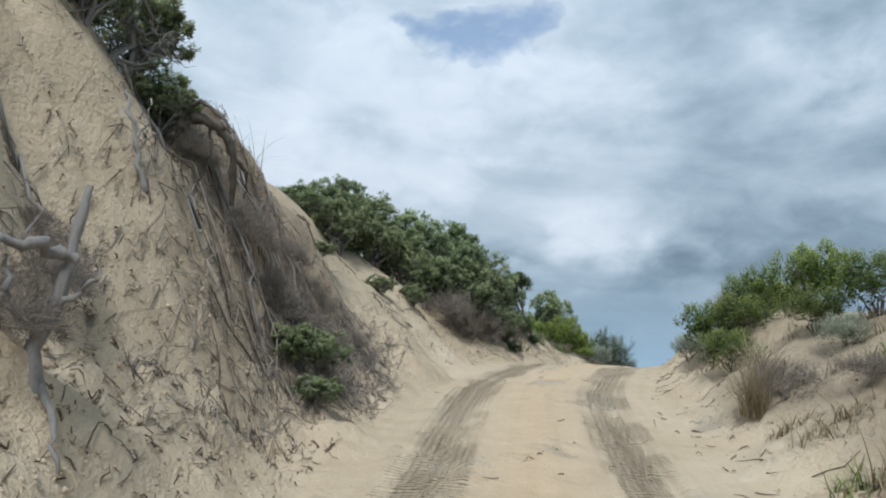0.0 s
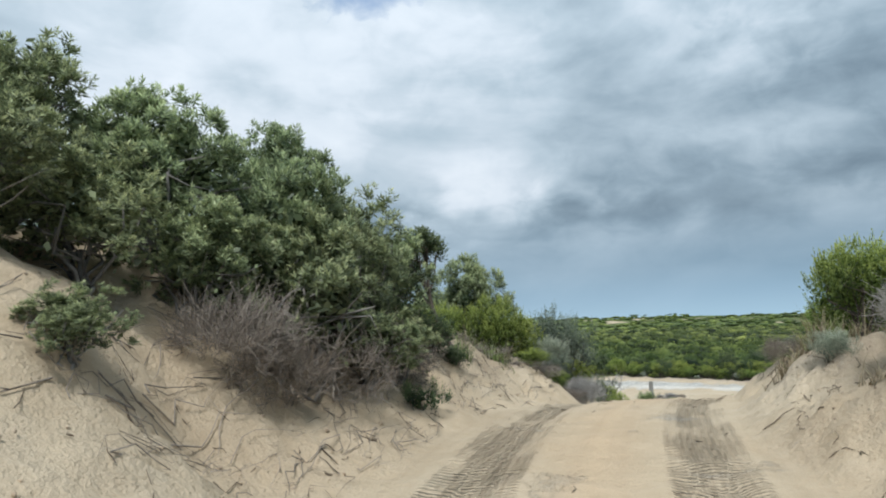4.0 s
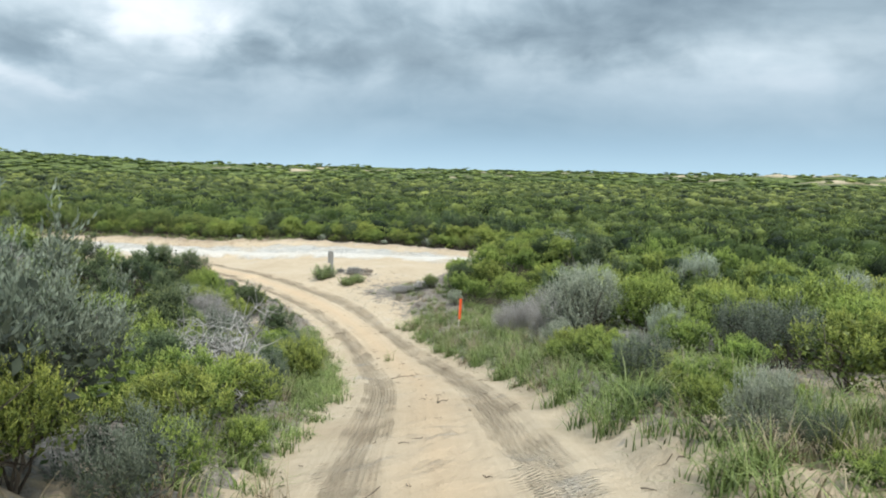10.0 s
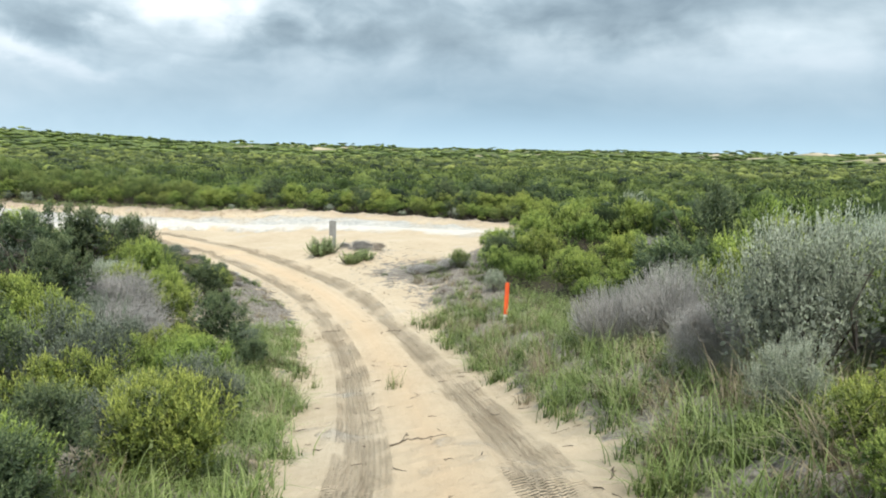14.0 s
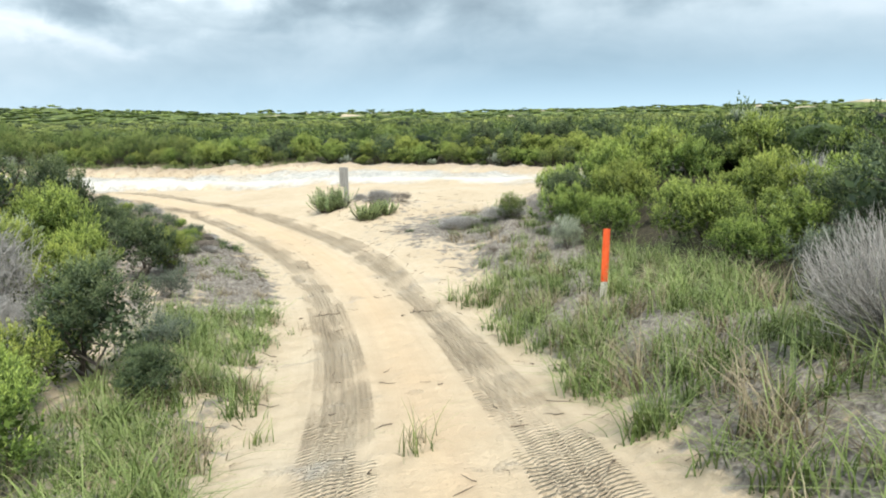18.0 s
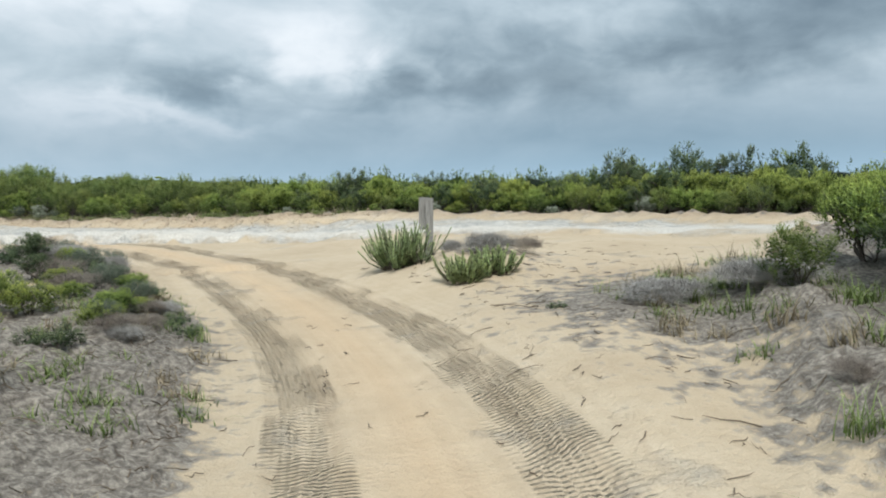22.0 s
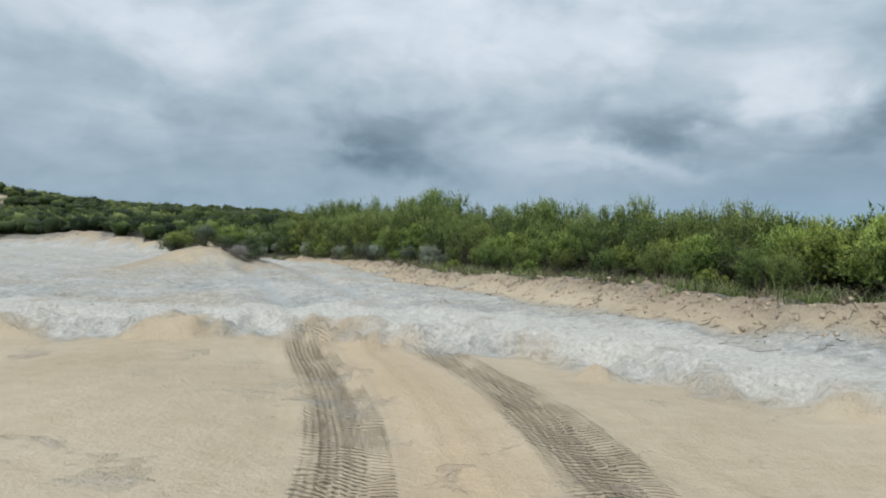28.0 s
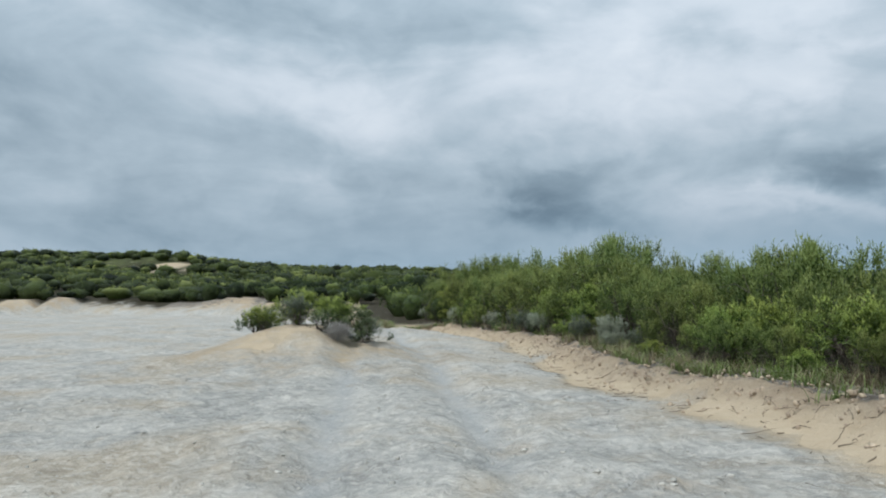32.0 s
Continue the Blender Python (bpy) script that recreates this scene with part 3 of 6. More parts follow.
    patch = np.exp(-(((x - 26.0) / 2.6) ** 2 + ((y - 56.0) / 3.0) ** 2)) + 0.7 * np.exp(-(((x - 18.6) / 1.6) ** 2 + ((y - 57.0) / 5.0) ** 2)) + 0.9 * np.exp(-(((x - 16.9) / 1.5) ** 2 + ((y - 66.8) / 2.2) ** 2)) + 0.5 * np.exp(-(((x - 25.2) / 1.5) ** 2 + ((y - 61.4) / 1.6) ** 2)) + 0.8 * np.exp(-(((x - 18.7) / 1.0) ** 2 + ((y - 59.3) / 2.2) ** 2)) + 0.6 * np.exp(-(((x - 24.0) / 1.1) ** 2 + ((y - 51.6) / 1.8) ** 2))
    litter = np.clip(0.85 * green + patch, 0, 1)
    return dz, ru, on, steep, litter, lime


def mesh_from(name, verts, faces, mat, attrs=(), smooth=False):
    """A mesh from arrays: verts n x 3, faces m x 3 or m x 4; attrs: (name, values per vertex)."""
    me = bpy.data.meshes.new(name)
    verts, faces = np.asarray(verts, np.float32), np.asarray(faces, np.int32)
    k = faces.shape[1]
    me.vertices.add(len(verts))
    me.vertices.foreach_set("co", verts.ravel())
    me.loops.add(faces.size)
    me.loops.foreach_set("vertex_index", faces.ravel())
    me.polygons.add(len(faces))
    me.polygons.foreach_set("loop_start", np.arange(0, faces.size, k, dtype=np.int32))
    if smooth:
        me.polygons.foreach_set("use_smooth", np.ones(len(faces), bool))
    for key, val in attrs:
        val = np.asarray(val, np.float32)
        a = me.attributes.new(key, "FLOAT_VECTOR" if val.ndim == 2 else "FLOAT", "POINT")
        a.data.foreach_set("vector" if val.ndim == 2 else "value", val.ravel())
    me.materials.append(mat)
    me.update(calc_edges=True)
    me.validate()
    return me


def far_dunes(x, y):
    """Bare dune sand near the horizon, 0 to 1."""
    r = np.hypot(x - 15, y - 40)
    band = step01(r, 330, 380) * (1 - step01(r, 700, 760)) * step01(x, 60, 160)
    return band * step01(waves(x, y, 55, 8) + 0.6 * waves(x, y, 19, 62), 0.3, 0.55)


def build_ground():
    y = np.concatenate([-30 + np.arange(0, 24, 0.5), np.arange(-6, 50, 0.1), np.arange(50, 86, 0.16), np.arange(86, 112, 0.4), 112 * 1.035 ** np.arange(0, 92)])
    side = np.concatenate([np.arange(0, 2.6, 0.075), 2.6 + np.cumsum(0.085 * 1.055 ** np.arange(0, 70)), ])
    side = np.concatenate([side, side[-1] * 1.11 ** np.arange(1, 42)])
    u = np.concatenate([-side[:0:-1], side])
    uu, yy = np.meshgrid(u, y)
    cx, _, _ = along(yy)
    xx = cx + uu
    z = surface(xx, yy)
    dz, lat, on, steep, litter, lime = relief(xx, yy)
    near = (np.abs(uu) < 14) & (yy < 115)
    sand_scars = 0.0
    for sx, sy, wx, wy in SCARS:
        sand_scars = sand_scars + np.exp(-((xx - sx) / wx) ** 2 - ((yy - sy) / wy) ** 2)
    sand_scars = sand_scars * (0.75 + 0.5 * waves(xx, yy, 9, 74) + 0.35 * waves(xx, yy, 4, 75))
    # ground under scrub: mould with the shade of the crowns painted in
    shaded_mould = step01(np.abs(uu) + waves(xx, yy, 3, 71), 4.0, 6.5) * step01(yy + 7 * waves(xx, yy, 17, 72) + 3 * waves(xx, yy, 5, 73), 20, 30) * (1 - step01(clearing_distance(xx, yy), -3.0, -1.5)) * (1 - step01(sand_scars, 0.2, 0.5))
    shaded_mould = np.where((yy > 112) & (clearing_distance(xx, yy) < -1.5) & (np.abs(uu) > 0.8), 1 - step01(sand_scars, 0.2, 0.5), shaded_mould)
    shaded_mould = shaded_mould * (1 - far_dunes(xx, yy))
    litter = litter * (1 - far_dunes(xx, yy)) * (1 - step01(sand_scars, 0.2, 0.5))
    z = z + np.where(near, dz, 0)
    seg = np.hypot(np.diff(y), np.diff(along(y)[0]))
    s = np.concatenate([[0], np.cumsum(seg)])[:, None] + 0 * uu
    v = np.stack([xx, yy, z], -1).reshape(-1, 3)
    nr, nc = uu.shape
    i = np.arange(nr * nc).reshape(nr, nc)
    f = np.stack([i[:-1, :-1], i[:-1, 1:], i[1:, 1:], i[1:, :-1]], -1).reshape(-1, 4)
    track = np.stack([lat, s, on], -1).reshape(-1, 3)
    me = mesh_from("ground", v, f, M_GROUND, [("track", track), ("bank", steep.ravel()), ("litter", litter.ravel()), ("shaded_mould", shaded_mould.ravel()), ("heath", (shaded_mould * step01(np.hypot(xx - 18, yy - 50), 120, 260)).ravel()), ("chalk", np.exp(-((past_ledge(xx, yy) - 0.8) / 1.4) ** 2).ravel()), ("lime", lime.ravel())], True)
    return tagged(new("ground", me), "pale sand ground with wheel ruts, leaf litter and a limestone clearing", "ground", kind="structure")


build_ground()


# ---- plants ----
def unit(v):
    return v / (np.linalg.norm(v, axis=-1, keepdims=True) + 1e-9)


def shoots(rng, base, way, length, count, leaf, width, spread=0.75, fine=True):
    """Leafy shoots: for each base point and direction a row of small pointed leaves round the axis."""
    n = len(base)
    f = np.linspace(0.08, 1.0, count)[None, :] * np.ones((n, 1))
    p = base[:, None, :] + way[:, None, :] * (f * length[:, None])[..., None]
    side = unit(np.cross(way, rng.normal(size=(n, 3))))
    other = np.cross(way, side)
    ang = np.arange(count)[None, :] * 2.4 + rng.uniform(0, 6.28, (n, 1))
    out = side[:, None, :] * np.cos(ang)[..., None] + other[:, None, :] * np.sin(ang)[..., None]
    tilt = (spread * (1.1 - 0.65 * f))[..., None]
    axis = unit(way[:, None, :] * (1.2 - tilt) + out * tilt + rng.normal(size=p.shape) * 0.12)
    across = unit(np.cross(axis, way[:, None, :] + 0.01))
    size = leaf * rng.uniform(0.7, 1.25, (n, count, 1)) * (1.1 - 0.35 * f[..., None])
    if not fine:                                     # plain three-cornered leaves
        v = np.stack([p + across * width * size * 0.5, p - across * width * size * 0.5, p + axis * size * 1.1], 2).reshape(-1, 3)
        tip = np.repeat((f * 0.8 + rng.uniform(0, 0.25, (n, 1))).ravel(), 3)
        return v, np.arange(n * count * 3).reshape(-1, 3), tip
    a = p
    b = p + axis * size * 0.45 + across * width * size * 0.5
    c = p + axis * size
    d = p + axis * size * 0.45 - across * width * size * 0.5
    v = np.stack([a, b, c, d], 2).reshape(-1, 3)
    i = np.arange(n * count) * 4
    faces = np.stack([i, i + 1, i + 2, i + 3], -1)
    tip = np.repeat((f * 0.8 + rng.uniform(0, 0.25, (n, 1))).ravel(), 4)
    return v, faces, tip


def tube(points, radii, sides=5):
    """A tapered tube along points."""
    points, radii = np.asarray(points, float), np.asarray(radii, float)
    t = unit(np.gradient(points, axis=0))
    ref = np.where(np.abs(t[:, 2:3]) > 0.9, np.array([[1.0, 0, 0]]), np.array([[0, 0, 1.0]]))
    a = unit(np.cross(t, ref))
    b = np.cross(t, a)
    ang = np.arange(sides) * 2 * np.pi / sides
    ring = a[:, None, :] * np.cos(ang)[None, :, None] + b[:, None, :] * np.sin(ang)[None, :, None]
    v = (points[:, None, :] + ring * radii[:, None, None]).reshape(-1, 3)
    m = len(points)
    f = [(r * sides + k, r * sides + (k + 1) % sides, (r + 1) * sides + (k + 1) % sides, (r + 1) * sides + k) for r in range(m - 1) for k in range(sides)]
    return v, np.array(f)


def joined(parts):
    vs, fs, n = [], [], 0
    for v, f in parts:
        vs.append(v)
        fs.append(f + n)
        n += len(v)
    return np.concatenate(vs), np.concatenate(fs)


def many_tubes(lines, radii, sides=4):
    """Tapered tubes along many lines of equal length: lines n x k x 3, radii n x k."""
    n, k, _ = lines.shape
    t = unit(np.gradient(lines, axis=1))
    a = unit(np.cross(t, np.array([0.31, 0.27, 0.91])))
    b = np.cross(t, a)
    ang = np.arange(sides) * 2 * np.pi / sides
    v = lines[:, :, None, :] + (a[:, :, None, :] * np.cos(ang)[:, None] + b[:, :, None, :] * np.sin(ang)[:, None]) * radii[:, :, None, None]
    i = (np.arange(n) * k * sides)[:, None, None]
    r, c = np.meshgrid(np.arange(k - 1), np.arange(sides), indexing="ij")
    r, c = r[None], c[None]
    f = np.stack([i + r * sides + c, i + r * sides + (c + 1) % sides, i + (r + 1) * sides + (c + 1) % sides, i + (r + 1) * sides + c], -1)
    return v.reshape(-1, 3), f.reshape(-1, 4)


def branches(rng, height, width, count, radius, droop=0.0, kinks=5, forks=2, sides=5):
    """Crooked stems from the root with forks."""
    parts, ends = [], []
    for k in range(count):
        a = rng.uniform(0, 6.28)
        reach = width * rng.uniform(0.35, 1.0)
        top = np.array([np.cos(a) * reach, np.sin(a) * reach, height * rng.uniform(0.6, 1.0)])
        q = np.linspace(0, 1, kinks + 1)[:, None]
        line = top * np.concatenate([q, q, q ** (0.75 + droop)], 1)
        line[1:] += rng.normal(size=(kinks, 3)) * 0.05 * (height + width)
        line[:, 2] = np.maximum(line[:, 2], -0.05 + 0.03 * q[:, 0])
        parts.append(tube(line, radius * (1 - 0.75 * q[:, 0]), sides))
        ends.append(line[-1])
        for j in range(forks):
            s = rng.randint(1, kinks)
            e = line[s] + (line[-1] - line[s]) * 0.5 + rng.normal(size=3) * 0.13 * (height + width) * np.array([1, 1, 0.6])
            mid = (line[s] + e) / 2 + rng.normal(size=3) * 0.05 * height
            parts.append(tube([line[s], mid, e], [radius * 0.45, radius * 0.3, radius * 0.1], max(3, sides - 1)))
            ends.append(e)
    v, f = joined(parts)
    return v, f, np.array(ends)


def ball(rng, rough=0.18, levels=2):
    """A rough lumpy ball of 42 corners."""
    bm = bmesh.new()
    bmesh.ops.create_icosphere(bm, subdivisions=levels, radius=1.0)
    v = np.array([q.co[:] for q in bm.verts])
    f = np.array([[q.index for q in p.verts] for p in bm.faces])
    bm.free()
    return v * (1 + rng.normal(size=(len(v), 1)) * rough), f


def dome_points(rng, n, width, height, fill=0.35, floor=0.1, lumps=7, core=False):
    """Points near the outside of a lumpy crown, with outward directions."""
    c = unit(rng.normal(size=(lumps, 3))) * np.array([width * 0.5, width * 0.5, height * 0.3])
    c[:, 2] = np.abs(c[:, 2]) * 1.1 + height * 0.42
    r = rng.uniform(0.34, 0.52, lumps)
    m = max(6, n // 13)
    k = rng.randint(0, lumps, m)
    d = unit(rng.normal(size=(m, 3)))
    d[:, 2] = np.abs(d[:, 2]) * np.where(rng.uniform(size=m) < 0.8, 1, -0.6)
    d = unit(d)
    q = rng.uniform(fill, 1.0, m)[:, None] ** 0.5
    centre = c[k] + d * q * r[k][:, None] * np.array([width, width, height * 0.8])
    j = rng.randint(0, m, n)
    w = unit(unit(rng.normal(size=(n, 3))) + d[j] * 0.9)
    p = centre[j] + w * rng.uniform(0.3, 1.0, (n, 1)) * 0.13 * (width + 0.3)
    p[:, 2] = np.maximum(p[:, 2], height * floor * rng.uniform(0.3, 1.5, n))
    # last item: painted top light, brighter where a shoot faces up
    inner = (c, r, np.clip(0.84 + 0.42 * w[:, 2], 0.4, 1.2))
    return (p, unit(w + d[j] * 0.5), inner) if core else (p, unit(w + d[j] * 0.5))


def cap_points(rng, n, flat):
    """Points on the upper cap of a flat umbrella crown of radius 1."""
    d = unit(rng.normal(size=(n, 3)))
    d[:, 2] = np.abs(d[:, 2]) * 0.95 + 0.05
    d = unit(d)
    bump_ = 1 + 0.16 * np.sin(d[:, 0] * 5 + rng.uniform(0, 6)) * np.cos(d[:, 1] * 6 + rng.uniform(0, 6))
    p = d * bump_[:, None] * rng.uniform(0.86, 1.05, (n, 1)) * np.array([1, 1, flat])
    return p, d


def part(name, me, parent, label=""):
    ob = new(name, me)
    ob.parent = parent
    if label:
        tagged(ob, label)
    return ob


def shrub(name, seed, width, height, mat, wood, n, count, leaf, thin, length, lift=0.7, spread=0.75, stems=7, stem_r=0.02, lumps=7, fill=0.35, floor=0.08, inside=1.0, fine=True):
    """One shrub: an empty at its foot with stems and a crown of leafy shoots."""
    rng = np.random.RandomState(seed)
    root = new(name)
    root.empty_display_size = 0.2
    v, f, ends = branches(rng, height * 0.8, width * 0.7, stems, stem_r)
    part("stem", mesh_from("stem", v, f, wood, (), True), root)
    p, d, (c, r, high) = dome_points(rng, n, width, height, fill, floor, lumps, True)
    way = unit(d * (1 - lift) + np.array([0, 0, lift]) + rng.normal(size=d.shape) * 0.22)
    ln = length * rng.uniform(0.6, 1.3, n)
    v, f, tip = shoots(rng, p - way * ln[:, None] * 0.5, way, ln, count, leaf, thin, spread, fine)
    # pale new growth, plus painted top light: shoots lighter upward and facing up
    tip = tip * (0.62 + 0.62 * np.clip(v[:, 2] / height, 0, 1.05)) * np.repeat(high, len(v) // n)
    # leaves inside the crown, shade painted in as one dark tone
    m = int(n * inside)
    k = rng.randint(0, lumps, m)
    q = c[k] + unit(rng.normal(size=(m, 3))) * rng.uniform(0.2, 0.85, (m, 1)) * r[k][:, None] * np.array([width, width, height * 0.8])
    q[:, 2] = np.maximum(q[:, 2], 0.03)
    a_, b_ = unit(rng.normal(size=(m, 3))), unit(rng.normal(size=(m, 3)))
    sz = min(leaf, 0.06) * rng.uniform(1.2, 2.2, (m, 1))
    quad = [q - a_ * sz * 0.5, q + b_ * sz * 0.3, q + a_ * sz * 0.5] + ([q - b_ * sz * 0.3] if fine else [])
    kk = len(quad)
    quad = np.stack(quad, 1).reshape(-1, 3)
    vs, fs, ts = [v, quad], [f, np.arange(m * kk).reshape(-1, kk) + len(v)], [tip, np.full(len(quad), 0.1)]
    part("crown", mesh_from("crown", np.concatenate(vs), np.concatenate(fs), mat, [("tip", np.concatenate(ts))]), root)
    return root


def dead_bush(name, seed, width, height, n, mat=M_DEAD):
    """A leafless tangle of fine grey twigs."""
    rng = np.random.RandomState(seed)
    root = new(name)
    v, f, ends = branches(rng, height * 0.58, width * 0.6, 8, 0.009, 0.2, 6, 3, 4)
    part("stem", mesh_from("stem", v, f, mat, (), True), root)
    p, d = dome_points(rng, n, width, height, 0.5, 0.15)
    ln = rng.uniform(0.07, 0.2, (n, 1))
    e = p + (d * 0.5 + np.array([0, 0, 0.3]) + rng.normal(size=(n, 3)) * 0.45) * ln
    g = e + (d * 0.3 + np.array([0, 0, 0.3]) + rng.normal(size=(n, 3)) * 0.6) * ln
    v, f = many_tubes(np.stack([p, e, g], 1), np.tile([0.0042, 0.003, 0.0015], (n, 1)) * rng.uniform(0.7, 1.4, (n, 1)), 3)
    part("crown", mesh_from("crown", v, f, mat), root, "tangle of fine bare twigs")
    return root


def broom_bush(name, seed, width, height, n, mat=M_DEAD):
    """A leafless shrub whose long fine twigs fan up from the foot and fork near their ends."""
    rng = np.random.RandomState(seed)
    root = new(name)
    v, f, ends = branches(rng, height * 0.5, width * 0.5, 9, 0.012, 0.1, 6, 2, 4)
    part("stem", mesh_from("stem", v, f, mat, (), True), root)
    a, r = rng.uniform(0, 6.28, n), width * np.sqrt(rng.uniform(0, 1, n))
    out = np.stack([np.cos(a), np.sin(a), 0 * a], -1)
    top = out * r[:, None] + np.array([0, 0, 1.0]) * (height * (1.05 - 0.35 * (r / width) ** 2) * rng.uniform(0.55, 1.0, n))[:, None]
    q = rng.uniform(0.25, 0.6, (n, 1))
    start = top * q * np.array([0.8, 0.8, 1.0]) + rng.normal(size=(n, 3)) * 0.04
    start[:, 2] = np.maximum(start[:, 2], 0.03)
    mid = (start + top) / 2 + out * (r * 0.12)[:, None] + rng.normal(size=(n, 3)) * 0.05
    late = mid + (top - mid) * 0.6 + rng.normal(size=(n, 3)) * 0.03
    lines = np.stack([start, mid, late, top], 1)
    v, f = many_tubes(lines, np.tile([0.0036, 0.003, 0.0022, 0.001], (n, 1)) * rng.uniform(0.7, 1.3, (n, 1)), 3)
    part("crown", mesh_from("crown", v, f, mat), root, "fan of fine bare twigs")
    return root


def blades(rng, base, height, lean, width, segs=3):
    """Grass blades: narrow strips that arch over."""
    n = len(base)
    a = rng.uniform(0, 6.28, n)
    out = np.stack([np.cos(a), np.sin(a), np.zeros(n)], -1)
    across = np.stack([-np.sin(a), np.cos(a), np.zeros(n)], -1)
    h = height * rng.uniform(0.55, 1.2, n)
    bend = lean * rng.uniform(0.2, 1.3, n)
    rows = []
    for k in range(segs + 1):
        q = k / segs
        c = base + out * (h * bend * q ** 1.8)[:, None] + np.array([0, 0, 1.0]) * (h * (q - 0.35 * np.minimum(bend, 1.5) * q ** 2.4))[:, None]
        w = (width * (1 - 0.92 * q) * 0.5)
        rows += [c - across * w, c + across * w]
    v = np.stack(rows, 1).reshape(-1, 3)
    i = np.arange(n)[:, None] * (2 * (segs + 1))
    f = np.concatenate([np.stack([i[:, 0] + 2 * k, i[:, 0] + 2 * k + 1, i[:, 0] + 2 * k + 3, i[:, 0] + 2 * k + 2], -1) for k in range(segs)])
    tip = np.tile(np.repeat(np.linspace(0.1, 0.9, segs + 1), 2), n)
    return v, f, tip


def two(name, seed, *args, **kw):
    """A full and a lighter build of one kind of shrub."""
    n, count, leaf = args[4], args[5], args[6]
    full = [shrub(name, seed + k, *args, **kw) for k in range(2)]
    lite = [shrub(name, seed + 5 + k, *args[:4], int(n * 0.62), max(5, count - 3), leaf * 1.3, *args[7:], fine=False, **kw) for k in range(2)]
    return full, lite


PROTO, NOTES = {}, {
    "dark": ("dense dark green coastal shrub with upright leafy shoots", "shrub"),
    "bright": ("low yellow-green shrub with a dense domed crown", "shrub"),
    "sage": ("grey-green shrub with soft upright shoots", "shrub"),
    "olive": ("dense grey-olive shrub with soft upright shoots", "shrub"),
    "whorl": ("bushy dark green coastal tree with whorled leaves and bare grey stems", "tree"),
    "hedge": ("tall feathery green shrub in the hedge behind the clearing", "shrub"),
    "dead": ("leafless dead shrub of fine pale grey twigs", "dead bush"),
    "brush": ("dead brown brush and root tangle on the eroded sand bank", "dead brush"),
    "broom": ("tall leafless dead shrub of fine upright grey twigs", "dead bush"),
    "low": ("small sprawling olive-green shrub on bare sand", "shrub"),
}
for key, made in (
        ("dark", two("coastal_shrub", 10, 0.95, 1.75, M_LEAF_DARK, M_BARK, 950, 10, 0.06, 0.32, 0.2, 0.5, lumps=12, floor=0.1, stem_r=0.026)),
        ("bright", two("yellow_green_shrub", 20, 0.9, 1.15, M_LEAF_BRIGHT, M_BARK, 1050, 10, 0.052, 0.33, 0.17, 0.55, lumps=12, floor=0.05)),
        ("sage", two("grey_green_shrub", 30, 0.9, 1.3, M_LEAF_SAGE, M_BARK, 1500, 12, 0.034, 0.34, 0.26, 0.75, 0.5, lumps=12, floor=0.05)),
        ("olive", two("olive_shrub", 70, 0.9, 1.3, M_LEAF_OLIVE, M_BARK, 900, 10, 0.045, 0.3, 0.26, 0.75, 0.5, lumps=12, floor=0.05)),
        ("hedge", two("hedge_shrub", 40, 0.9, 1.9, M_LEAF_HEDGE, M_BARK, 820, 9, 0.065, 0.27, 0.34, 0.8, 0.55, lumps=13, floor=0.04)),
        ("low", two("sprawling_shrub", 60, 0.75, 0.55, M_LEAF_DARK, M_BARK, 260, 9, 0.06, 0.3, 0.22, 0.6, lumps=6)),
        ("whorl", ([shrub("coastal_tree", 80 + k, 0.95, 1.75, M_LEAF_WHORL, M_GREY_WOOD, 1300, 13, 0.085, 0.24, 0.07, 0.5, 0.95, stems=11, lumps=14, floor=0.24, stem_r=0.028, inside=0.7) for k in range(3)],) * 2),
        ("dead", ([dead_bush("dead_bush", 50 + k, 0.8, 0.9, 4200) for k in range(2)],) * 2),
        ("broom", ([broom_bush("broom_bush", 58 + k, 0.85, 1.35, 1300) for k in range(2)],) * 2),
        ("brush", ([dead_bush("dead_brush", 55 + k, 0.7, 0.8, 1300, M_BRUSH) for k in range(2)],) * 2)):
    PROTO[key] = made
    for ob in set(made[0] + made[1]):
        tagged(ob, NOTES[key][0], NOTES[key][1], group=key + " shrubs along the track")

rng = np.random.RandomState(5)
taken = []
FRESH = {ob for made in PROTO.values() for obs in made for ob in obs}


def plant(key, x, y, scale, tall=1.0, sink=0.05, turn=None, lite=None, lift=0.0, lean=(0.0, 0.0)):
    """Stand a shrub of that kind at x, y; the first of each build is the original itself."""
    turn = rng.uniform(0, 6.28) if turn is None else turn
    if lite is None:
        cx, _, ca = along(y)
        lite = abs((x - float(cx)) * float(ca)) > 8.0
    obs = PROTO[key][1 if lite else 0]
    ob = obs[rng.randint(len(obs))]
    taken.append((x, y, scale))
    z = float(surface(x, y)) - sink + lift
    m = Matrix.Translation((x, y, z)) @ Euler((lean[0], lean[1], turn)).to_matrix().to_4x4() @ Matrix.Diagonal((scale, scale, scale * tall, 1))
    if ob in FRESH:
        FRESH.discard(ob)
    else:
        ob = copy_thing(ob, Matrix.Identity(4))
    ob.matrix_basis = m
    return ob


